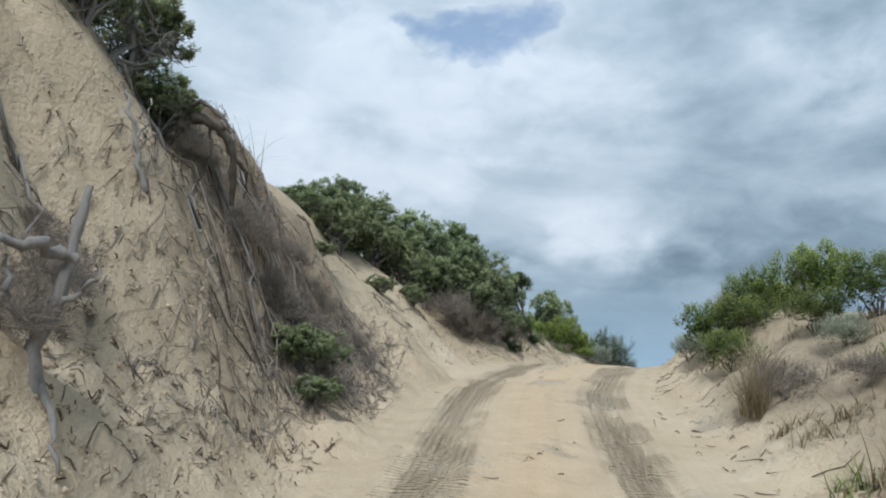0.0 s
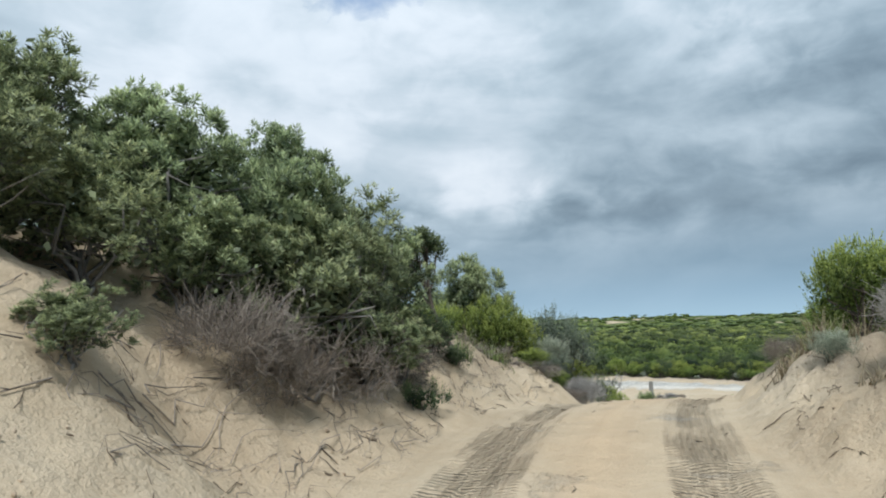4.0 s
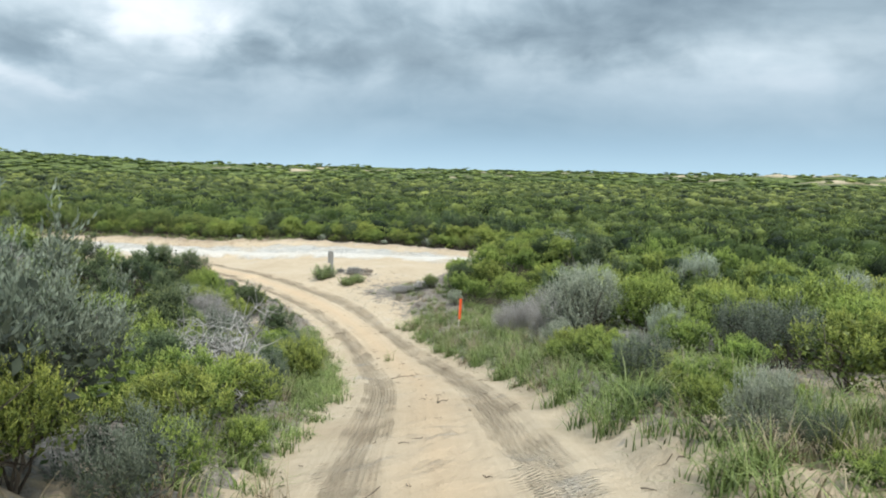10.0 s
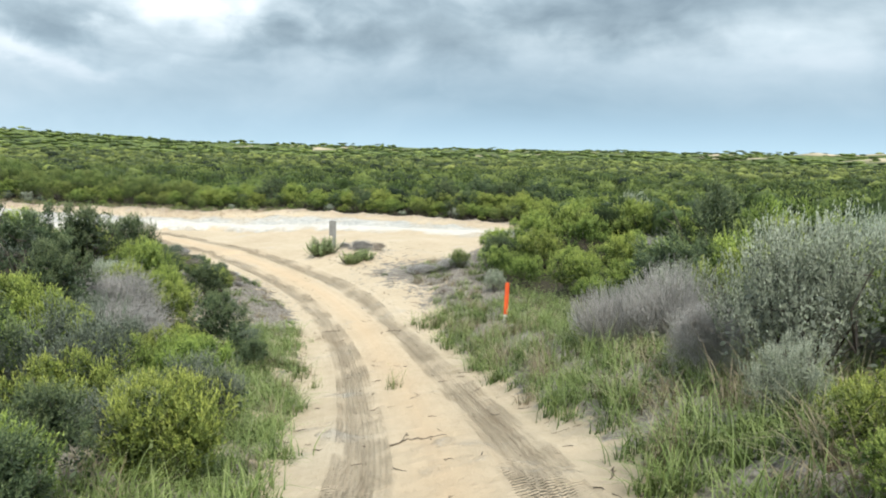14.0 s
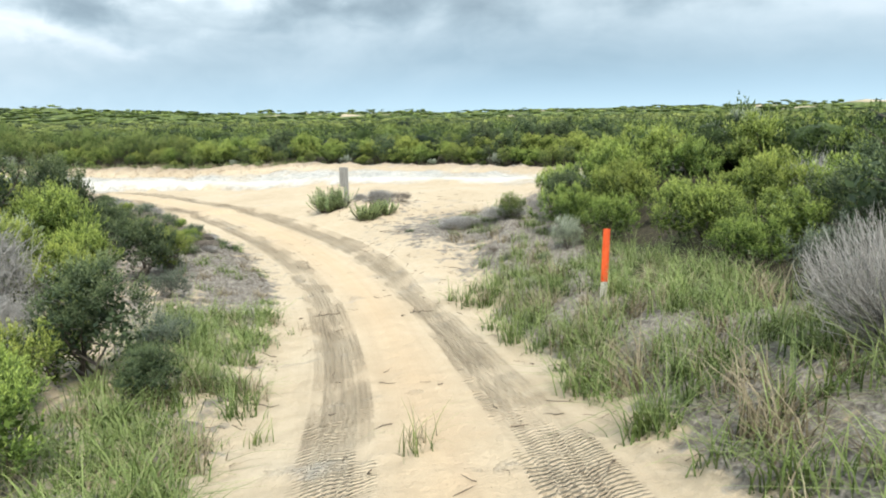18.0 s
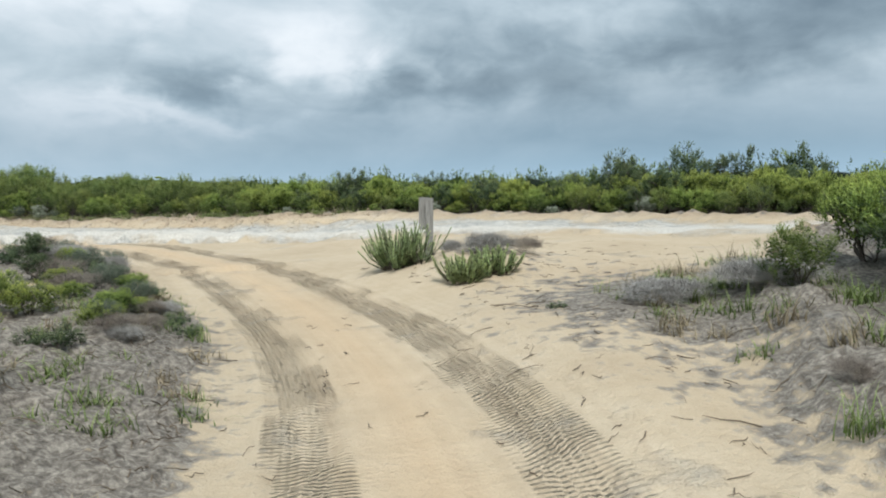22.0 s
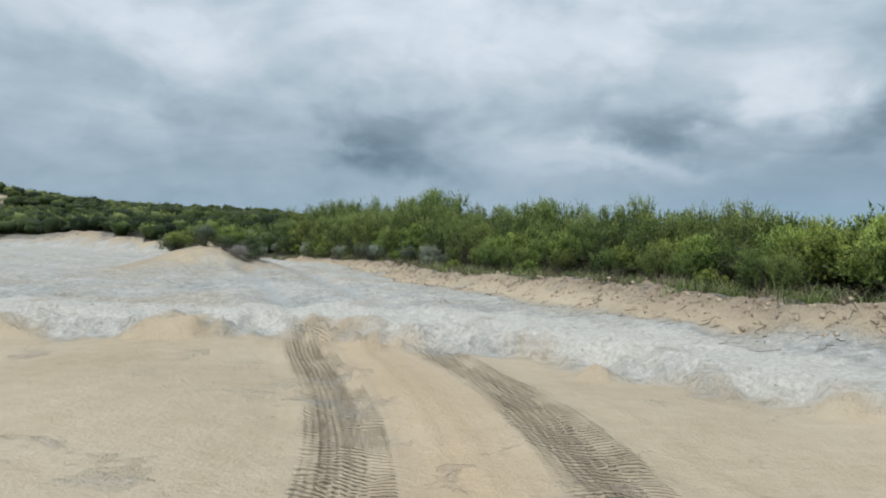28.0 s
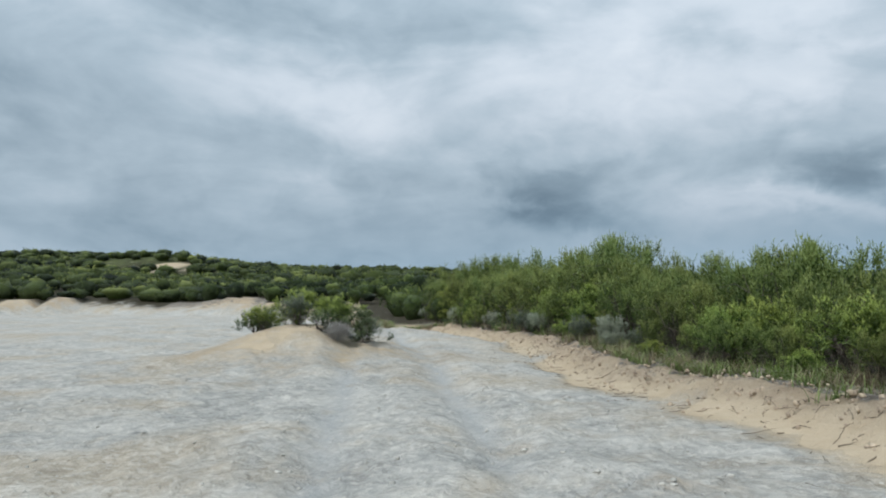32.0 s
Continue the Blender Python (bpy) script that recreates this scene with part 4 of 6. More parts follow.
# shrubs on the left bank and its crest
for x, y, s, tall in ((-3.7, 6.6, 0.7, 0.7), (-3.5, 7.9, 0.75, 0.8), (-4.4, 9.6, 0.7, 0.5), (-3.2, 6.0, 0.6, 0.9), (-2.85, 6.9, 0.5, 0.9),
                      (-2.5, 13.1, 0.6, 0.65), (-3.2, 14.6, 0.75, 0.7), (-2.0, 14.3, 0.8, 0.85), (-1.4, 15.2, 0.75, 0.8), (-2.4, 15.6, 1.0, 0.85),
                      (-0.9, 16.0, 0.8, 0.85), (-1.7, 16.7, 1.0, 0.9), (-0.6, 17.2, 1.0, 0.95), (-0.1, 16.6, 0.75, 0.85), (-2.6, 18.2, 1.0, 0.9), (-1.2, 18.6, 1.0, 0.9), (0.4, 17.6, 1.1, 1.0), (1.1, 18.5, 1.1, 0.95), (0.7, 17.2, 1.0, 0.95),
                      (1.5, 19.4, 0.9, 0.9), (0.2, 19.0, 1.05, 1.0), (1.35, 17.7, 0.7, 0.75), (1.7, 18.7, 0.65, 0.75), (0.9, 20.0, 0.85, 0.95), (-2.2, 20.4, 1.0, 0.9), (-0.6, 20.8, 0.95, 0.9)):
    plant("whorl", x, y, s, tall)
for x, y, s, tall in ((2.3, 20.3, 0.5, 0.7), (1.0, 20.6, 0.85, 0.85), (1.9, 19.6, 0.5, 0.8),):
    plant("dark", x, y, s, tall)
for x, y, s, tall in ((4.2, 26.8, 1.2, 1.25), (3.6, 27.8, 1.15, 1.2), (5.2, 27.6, 0.85, 0.9)):
    plant("whorl", x, y, s, tall)
for x, y, s, tall in ((2.3, 22.4, 0.5, 0.9), (1.5, 21.9, 0.6, 0.9), (4.4, 25.4, 0.8, 1.5), (3.4, 25.6, 0.75, 1.5), (5.1, 26.4, 0.8, 1.3), (2.2, 24.8, 0.8, 1.1), (0.9, 24.0, 0.9, 1.0),
                      (5.6, 25.2, 0.5, 0.9), (4.9, 24.4, 0.45, 0.8)):
    plant("bright", x, y, s, tall)
for x, y, s in ((1.35, 17.9, 0.75), (1.8, 18.9, 0.6), (1.0, 17.2, 0.8), (0.6, 16.6, 0.8), (1.6, 18.3, 0.6), (0.2, 16.2, 0.8)):
    plant("brush", x, y, s, 1.0)
plant("low", 1.95, 18.2, 0.5, 1.2)
for x, y, s, tall in ((-1.45, 7.75, 0.42, 0.75), (-1.3, 8.2, 0.4, 0.7), (-1.2, 7.6, 0.3, 0.7), (-1.9, 11.4, 0.3, 0.6), (-1.1, 13.6, 0.35, 0.7), (-0.5, 14.6, 0.4, 0.7)):
    plant("whorl", x, y, s, tall)
for x, y, s, tall in ((1.95, 19.75, 0.5, 0.75), (2.35, 20.3, 0.42, 0.7), (2.75, 20.7, 0.3, 0.8), (1.9, 21.4, 0.8, 0.95), (1.3, 21.0, 0.9, 1.0), (1.6, 22.4, 0.8, 0.95)):
    plant("dark", x, y, s, tall)
plant("dead", 6.15, 25.1, 0.6, 0.9)
plant("olive", 5.6, 25.4, 0.6, 0.9)
for x, y, s in ((4.5, 24.1, 0.5), (3.7, 23.5, 0.5), (5.1, 24.5, 0.5), (2.9, 22.9, 0.45), (5.6, 24.7, 0.5)):
    plant("brush", x, y, s * 1.5, 0.35, 0.08)
plant("sage", 5.85, 26.1, 0.8, 0.85)
plant("dead", 6.4, 25.8, 0.45, 1.0)
plant("dead", 5.5, 25.7, 0.4, 0.9)
plant("olive", 6.4, 27.6, 1.25, 1.1)
for x, y, s in ((5.2, 28.6, 1.3), (6.2, 29.3, 1.3), (7.2, 29.4, 1.15), (5.8, 31.0, 1.1), (4.4, 30.4, 1.1), (7.9, 28.7, 0.6)):
    plant("olive", x, y, s, 1.0)
for x, y, s in ((8.6, 30.9, 0.7), (9.0, 32.2, 0.8), (9.9, 33.1, 0.75), (8.2, 32.6, 0.9), (9.6, 35.6, 0.7), (8.4, 30.0, 0.5), (9.3, 31.0, 0.4)):
    plant("bright", x, y, s, 1.0)
plant("dead", 9.5, 33.6, 0.6, 1.2)
for key, x, y, s in (("olive", 10.7, 34.9, 0.8), ("dark", 9.4, 36.2, 0.8), ("dark", 11.6, 36.8, 0.55), ("olive", 10.4, 36.9, 0.9), ("dark", 11.9, 38.2, 0.6)):
    plant(key, x, y, s, 1.0)
# brown brush and roots on the bank face
for x, y, s, ly in ((-1.75, 8.0, 0.6, 0.6), (-1.5, 8.5, 0.45, 0.5), (-2.2, 7.5, 0.6, 0.7), (-2.7, 7.1, 0.5, 0.7), (-1.95, 8.9, 0.4, 0.6), (-1.35, 8.1, 0.4, 0.5), (-1.45, 9.5, 0.4, 0.5), (-1.25, 10.1, 0.35, 0.5), (-1.7, 9.9, 0.4, 0.6)):
    plant("brush", x, y, s, 0.8, 0.15, 0.0, False, 0.0, (0.0, ly))
for x, y, s, tall in ((-2.0, 3.25, 0.4, 0.8), (-2.3, 4.0, 0.45, 0.7), (-2.6, 4.7, 0.4, 0.6)):
    plant("brush", x, y, s, tall, 0.1, 0.0, False, 0.0, (0.0, 0.6))
# right bank near the start
for key, x, y, s, tall in (("hedge", 4.3, 10.6, 0.6, 0.6), ("hedge", 4.9, 11.6, 0.68, 0.58), ("hedge", 5.2, 10.0, 0.6, 0.62), ("hedge", 5.7, 9.3, 0.7, 0.7), ("olive", 6.3, 8.7, 0.8, 1.1),
                           ("sage", 4.9, 8.7, 0.42, 0.8), ("dead", 5.7, 13.8, 0.6, 1.2), ("sage", 4.7, 13.6, 0.5, 0.8), ("hedge", 5.6, 13.0, 0.75, 0.8), ("bright", 6.3, 12.2, 0.9, 1.2),
                           ("brush", 3.9, 8.2, 0.6, 0.8), ("brush", 4.3, 7.3, 0.5, 0.7), ("dead", 6.6, 16.2, 0.7, 1.0), ("bright", 7.6, 16.6, 0.9, 1.1), ("bright", 8.4, 19.4, 0.9, 1.35),
                           ("bright", 9.2, 20.3, 1.0, 1.4), ("bright", 9.9, 21.6, 0.9, 1.2), ("bright", 8.6, 18.0, 0.9, 1.2), ("olive", 8.8, 21.6, 0.4, 0.9), ("brush", 7.3, 19.7, 0.38, 1.2), ("sage", 6.5, 17.6, 0.4, 0.7), ("hedge", 4.7, 12.4, 0.8, 0.62)):
    plant(key, x, y, s, tall)
# right side over the crest
for key, x, y, s, tall in (("sage", 11.6, 23.6, 0.7, 1.1), ("sage", 12.6, 25.2, 0.75, 1.1), ("sage", 12.2, 26.9, 0.45, 1.1), ("bright", 13.6, 28.4, 0.5, 0.9), ("bright", 15.4, 31.6, 0.6, 1.0),
                           ("bright", 16.2, 32.9, 0.6, 1.0), ("bright", 14.4, 30.2, 0.45, 0.9), ("sage", 18.4, 33.0, 0.6, 1.2), ("dead", 17.4, 33.0, 0.5, 0.9), ("dead", 19.4, 37.6, 0.65, 1.3), ("dead", 20.4, 38.4, 0.6, 1.4), ("dead", 20.6, 36.2, 0.5, 1.2), ("bright", 15.2, 31.4, 0.5, 0.9), ("bright", 16.4, 32.6, 0.55, 0.8), ("bright", 17.0, 31.4, 0.7, 0.9), ("broom", 22.0, 40.4, 1.25, 1.05), ("broom", 21.2, 41.2, 1.0, 1.0), ("broom", 17.9, 32.0, 0.6, 0.9), ("sage", 19.3, 36.2, 1.35, 1.12), ("sage", 20.4, 36.9, 1.1, 1.1), ("sage", 17.6, 35.3, 0.5, 1.2), ("sage", 13.4, 26.0, 0.5, 1.1), ("olive", 16.8, 29.6, 0.8, 1.0), ("olive", 18.6, 31.4, 0.8, 1.0), ("bright", 15.6, 29.4, 0.5, 0.9), ("sage", 22.8, 41.6, 0.7, 1.1), ("olive", 24.0, 43.6, 0.8, 1.0), ("bright", 25.2, 46.0, 0.8, 1.0), ("bright", 14.8, 27.6, 0.8, 0.95), ("bright", 15.8, 26.8, 0.8, 0.95),
                           ("bright", 26.6, 52.6, 1.0, 1.1), ("dark", 27.8, 54.0, 0.95, 0.9), ("bright", 28.4, 52.4, 1.1, 1.15), ("bright", 28.6, 55.6, 0.9, 1.2), ("bright", 29.8, 54.2, 1.15, 1.2), ("bright", 30.4, 52.0, 1.2, 1.1),
                           ("bright", 26.4, 50.6, 0.8, 1.2), ("bright", 28.2, 50.4, 0.95, 0.95), ("bright", 31.4, 56.2, 1.0, 1.2), ("sage", 25.6, 51.2, 0.5, 1.1), ("sage", 27.4, 48.9, 0.6, 1.2), ("bright", 30.2, 49.4, 1.0, 0.95),
                           ("dead", 29.0, 47.6, 0.9, 1.2), ("bright", 31.6, 46.6, 1.0, 0.9), ("hedge", 26.6, 54.9, 0.6, 0.7)):
    plant(key, x, y, s, tall)
for k in range(22):
    y = 21.6 + 0.62 * k + rng.uniform(-0.2, 0.2)
    cx, _, ca = along(y)
    plant(("bright", "low", "bright", "olive", "bright")[k % 5], float(cx) + rng.uniform(2.5, 3.6) / float(ca), y, rng.uniform(0.28, 0.5), rng.uniform(0.8, 1.2))
# left side towards the clearing
for key, x, y, s, tall in (("bright", 15.2, 50.8, 0.9, 1.3), ("bright", 14.4, 52.6, 1.0, 1.3), ("bright", 15.6, 53.8, 0.9, 1.2), ("dark", 15.8, 56.2, 0.85, 0.9), ("dark", 16.6, 58.6, 0.75, 0.85), ("bright", 16.9, 60.6, 0.5, 0.8),
                           ("bright", 17.7, 61.8, 0.4, 0.7), ("bright", 18.0, 60.4, 0.35, 0.7), ("dead", 14.4, 49.4, 0.7, 1.0), ("olive", 13.4, 46.6, 0.9, 1.1), ("bright", 13.0, 44.2, 0.9, 1.1), ("olive", 13.3, 42.6, 0.65, 0.85),
                           ("bright", 12.2, 41.6, 0.9, 1.1), ("olive", 12.6, 39.4, 0.7, 1.0), ("dark", 11.0, 38.8, 0.8, 0.95), ("bright", 18.5, 58.6, 0.4, 0.7), ("bright", 18.9, 60.2, 0.32, 0.6), ("low", 19.5, 58.6, 0.4, 0.8), ("bright", 17.6, 59.2, 0.5, 0.8), ("low", 18.1, 57.2, 0.6, 0.8), ("low", 18.2, 63.0, 0.6, 0.8), ("low", 17.0, 66.6, 0.7, 0.8),
                           ("brush", 16.6, 67.6, 0.7, 0.7), ("brush", 17.5, 67.2, 0.6, 0.6), ("dead", 17.3, 66.2, 0.7, 0.5), ("low", 18.1, 66.2, 0.6, 0.7), ("dead", 18.2, 65.0, 0.6, 0.5), ("brush", 18.4, 64.0, 0.5, 0.6), ("low", 16.2, 66.0, 0.8, 0.8), ("low", 18.5, 60.3, 0.5, 0.7), ("brush", 19.0, 60.0, 0.4, 0.6), ("bright", 18.6, 62.2, 0.32, 0.7), ("brush", 18.0, 61.2, 0.6, 0.6), ("low", 19.4, 59.4, 0.4, 0.8), ("brush", 17.6, 62.6, 0.7, 0.6), ("low", 17.9, 63.6, 0.6, 0.8), ("dark", 16.2, 58.9, 0.8, 1.0), ("bright", 17.0, 59.4, 0.55, 1.0), ("dark", 15.6, 60.0, 0.85, 0.9), ("brush", 18.6, 58.2, 0.5, 0.5), ("low", 17.2, 57.6, 0.55, 0.8), ("olive", 18.9, 60.6, 0.4, 0.8), ("olive", 18.4, 62.4, 0.42, 0.8), ("bright", 18.8, 62.9, 0.3, 0.8), ("olive", 17.9, 64.2, 0.5, 0.8), ("olive", 18.2, 66.3, 0.4, 0.8), ("bright", 17.5, 65.6, 0.4, 0.8), ("olive", 17.2, 67.2, 0.45, 0.8), ("dark", 16.8, 65.4, 0.5, 0.8), ("low", 19.0, 61.6, 0.45, 0.9), ("bright", 18.6, 59.6, 0.4, 0.8), ("bright", 17.4, 55.0, 0.75, 1.15), ("dark", 16.8, 54.2, 0.85, 1.05), ("olive", 17.4, 55.4, 0.4, 0.7), ("olive", 18.3, 61.6, 0.4, 0.7), ("olive", 17.0, 52.2, 0.55, 0.8), ("olive", 16.4, 48.4, 0.6, 0.8), ("dark", 16.0, 46.2, 0.5, 0.8), ("olive", 17.9, 64.6, 0.4, 0.7), ("dark", 17.2, 62.6, 0.4, 0.7)):
    plant(key, x, y, s, tall)
# island of sand in the clearing
for key, x, y, s in (("bright", 5.4, 91.5, 0.8), ("low", 4.7, 90.7, 0.8), ("low", 6.6, 91.0, 0.9), ("bright", 6.4, 92.2, 0.85), ("dark", 5.9, 92.6, 0.6), ("dark", 7.0, 92.0, 0.5), ("dead", 7.1, 90.9, 0.4), ("sage", 6.9, 92.6, 0.5), ("low", 7.3, 91.8, 0.8), ("bright", 4.6, 92.2, 0.7), ("olive", 4.2, 91.4, 0.6), ("bright", 5.0, 90.6, 0.55), ("olive", 5.8, 91.0, 0.6), ("bright", 4.0, 92.0, 0.5)):
    plant(key, x, y, s * 1.15, 0.85, lite=True)


# scrub beside the track, shrub by shrub
def scatter(count, area, keys, weights, size, gap=0.42, clear=(-2.3, 2.9)):
    x0, x1, y0, y1 = area
    n = count * 40
    xs, ys, ss = rng.uniform(x0, x1, n), rng.uniform(y0, y1, n), rng.uniform(*size, n)
    cx, _, ca = along(ys)
    us = (xs - cx) * ca
    ok = ((us < clear[0]) | (us > clear[1] + (ys > 37) * (ys < 58) * 3.0 + (ys > 22) * (ys <= 37) * 2.6)) & (clearing_distance(xs, ys) < -1.0) & ~((xs > 15.5) & (xs < 20) & (ys > 49) & (us < 0))
    ss = ss * (0.58 + 0.42 * np.clip((np.abs(us) - 2.6) / 3.0, 0, 1))   # lower towards the track
    made = 0
    for x, y, s in zip(xs[ok], ys[ok], ss[ok]):
        if made >= count:
            break
        if any((x - a) ** 2 + (y - b) ** 2 < (gap * (s + c)) ** 2 for a, b, c in taken):
            continue
        plant(keys[rng.choice(len(keys), p=weights)], x, y, s, rng.uniform(0.85, 1.25))
        made += 1


MIX = ["dark", "bright", "sage", "dead"]
scatter(110, (3, 17, 28, 64), MIX + ["olive"], [0.34, 0.42, 0.08, 0.02, 0.14], (0.9, 1.45))
scatter(130, (11, 34, 23, 56), MIX, [0.04, 0.85, 0.1, 0.01], (0.9, 1.5))
scatter(16, (-8, 0, 17, 28), ["whorl"], [1.0], (0.7, 1.0))
scatter(14, (8, 16, 11, 24), MIX, [0.2, 0.6, 0.15, 0.05], (0.6, 0.85))


# the hedge behind the clearing
def hedge_line():
    pts = [(-4.2, 116.0), (-1.8, 113.6), (0.2, 111.4), (4.6, 105.9), (8.0, 101.5), (11.2, 97.6), (15.2, 91.6), (19.8, 86.4), (23.2, 80.9), (28.3, 78.2), (33.8, 72.2), (37.0, 66.4), (44.0, 60.0)]
    for row, (off, size) in enumerate(((0.0, 0.6), (0.8, 1.0), (1.9, 1.25), (3.4, 1.35))):
        for (ax, ay), (bx, by) in zip(pts, pts[1:]):
            n = max(1, int(math.hypot(bx - ax, by - ay) / (0.8 + 0.2 * row)))
            for k in range(n):
                q = (k + rng.uniform(0.1, 0.9)) / n
                nx, ny = (ay - by), (bx - ax)
                ln = math.hypot(nx, ny)
                sgn = 1 if nx + ny > 0 else -1
                o = off + rng.uniform(-0.25, 0.35)
                x, y = ax + (bx - ax) * q + sgn * nx / ln * o, ay + (by - ay) * q + sgn * ny / ln * o
                s = size * rng.uniform(0.9, 1.1)
                key = ("hedge", "hedge", "hedge", "hedge", "bright")[rng.randint(5)] if x < 23 else ("dark", "bright", "bright")[rng.randint(3)]
                s *= (1.15 if key == "bright" else 1.0) * (0.8 if key == "dark" else 1.25 if x < 13 else 0.9)
                if row == 0:
                    key = ("hedge", "bright", "low", "hedge", "hedge", "olive", "low", "bright", "hedge", "sage")[rng.randint(10)]
                    s *= 0.85
                plant(key, x, y, s, rng.uniform(0.85, 1.02), lite=not (row < 2 and x < 25 and y < 92 and rng.uniform() < 0.4))


hedge_line()
for x, y, s in ((38.6, 71.4, 1.5), (39.6, 70.2, 1.4), (36.4, 72.6, 1.4), (41.5, 68.6, 1.4)):
    plant("dark", x, y, s, 1.0, lite=True)
for ob in FRESH:
    for o in (*ob.children_recursive, ob):
        bpy.data.objects.remove(o)


# the scrub that covers the plain, past the single shrubs
def scrub_stuff():
    rng = np.random.RandomState(77)

    def clumps(n, count, leaf, width, length, kinds, flat, inner, levels=2):
        made = []
        for k in range(kinds):
            p, d = cap_points(rng, n, flat)
            way = unit(d * 0.6 + np.array([0, 0, 0.45]) + rng.normal(size=d.shape) * 0.3)
            v, f, t = shoots(rng, p - way * length * 0.6, way, np.full(n, length), count, leaf, width, 0.95, False)
            # top light and shade in the colour: leaves pale above, dark below
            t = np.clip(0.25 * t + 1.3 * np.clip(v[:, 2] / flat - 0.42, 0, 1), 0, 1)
            # the leafy mass inside each crown, wide above and narrow at the foot
            q, g = ball(rng, 0.13, levels)
            g = g[(q[g][:, :, 2].mean(1) > -0.6)]
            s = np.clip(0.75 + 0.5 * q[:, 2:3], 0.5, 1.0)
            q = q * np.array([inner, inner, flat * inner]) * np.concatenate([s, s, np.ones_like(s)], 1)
            # the inner mass darkens downwards too, as painted shade
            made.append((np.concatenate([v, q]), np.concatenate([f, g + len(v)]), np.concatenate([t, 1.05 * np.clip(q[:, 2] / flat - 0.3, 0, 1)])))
        return made

    tiers = (("near_scrub", clumps(95, 5, 0.12, 0.55, 0.18, 6, 1.0, 0.80), 0, 28, 1.75, 0.8, 1.3),
             ("mid_scrub", clumps(44, 4, 0.16, 0.6, 0.18, 6, 0.85, 0.85), 28, 80, 2.25, 0.85, 1.4),
             ("far_scrub", clumps(15, 3, 0.19, 0.75, 0.16, 5, 0.7, 0.9), 80, 240, 3.2, 1.0, 2.1),
             ("hill_scrub", clumps(2, 1, 0.3, 0.9, 0.15, 5, 0.5, 1.0, 1), 240, 700, 8.0, 1.8, 4.2))
    for name, ps, r0, r1, step, smin, smax in tiers:
        V, F, T, n = [], [], [], 0
        g = np.arange(-r1 - 40, r1 + 40, step)
        gx, gy = np.meshgrid(g, g)
        gx = (gx + rng.uniform(-0.5, 0.5, gx.shape) * step + 18).ravel()
        gy = (gy + rng.uniform(-0.5, 0.5, gy.shape) * step + 50).ravel()
        az = np.degrees(np.arctan2(-(gx - 12), gy - 28))
        cx, _, ca = along(gy)
        u = (gx - cx) * ca
        py = np.clip(gy, 20, 74)
        rr = np.hypot(gx - along(py)[0], gy - py)
        cd = clearing_distance(gx, gy)
        keep = (rr < r1) & (rr >= r0) & (gy > 17) & (((az > -72) & (az < 70)) | ((r0 < 80) & (gy > 20))) & (cd < -1.6) & ((np.abs(u) > 3.0) | (gy > 128))
        keep &= ~((gx > 6) & (gy > 58) & (gy < 106) & (cd > -5.5)) & ~((gy < 64) & (np.abs(u) < 11)) & ~((gx < 5) & (gy < 30))
        keep &= far_dunes(gx, gy) < 0.4
        sandy = sum(np.exp(-((gx - sx) / wx) ** 2 - ((gy - sy) / wy) ** 2) for sx, sy, wx, wy in SCARS)
        keep &= sandy * (0.75 + 0.5 * waves(gx, gy, 9, 74) + 0.35 * waves(gx, gy, 4, 75)) < 0.35
        gx, gy = gx[keep], gy[keep]
        gz = surface(gx, gy)
        tone = waves(gx, gy, 11, 63) * 0.14 - 0.12 * (gx < 5) * (gy > 95)
        for x, y, z, tn in zip(gx, gy, gz, tone):
            v, f, t = ps[rng.randint(len(ps))]
            s = rng.uniform(smin, smax)
            a = rng.uniform(0, 6.28)
            ca_, sa_ = np.cos(a) * s, np.sin(a) * s
            h = min(s * 1.2, 2.2) if r0 < 230 else 1.7
            V.append(np.stack([v[:, 0] * ca_ - v[:, 1] * sa_ + x, v[:, 0] * sa_ + v[:, 1] * ca_ + y, v[:, 2] * h * rng.uniform(0.55, 1.1) + z + (0.55 if r0 < 80 else 0.3)], -1))
            F.append(f + n)
            # hill crowns take less of the painted shade
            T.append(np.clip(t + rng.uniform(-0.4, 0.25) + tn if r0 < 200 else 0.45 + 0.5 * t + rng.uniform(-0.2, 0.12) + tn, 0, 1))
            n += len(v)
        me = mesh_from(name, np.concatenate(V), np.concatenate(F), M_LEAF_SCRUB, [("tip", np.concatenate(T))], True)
        tagged(new(name, me), "dense green coastal scrub that covers the plain", "scrub", kind="stuff")


scrub_stuff()


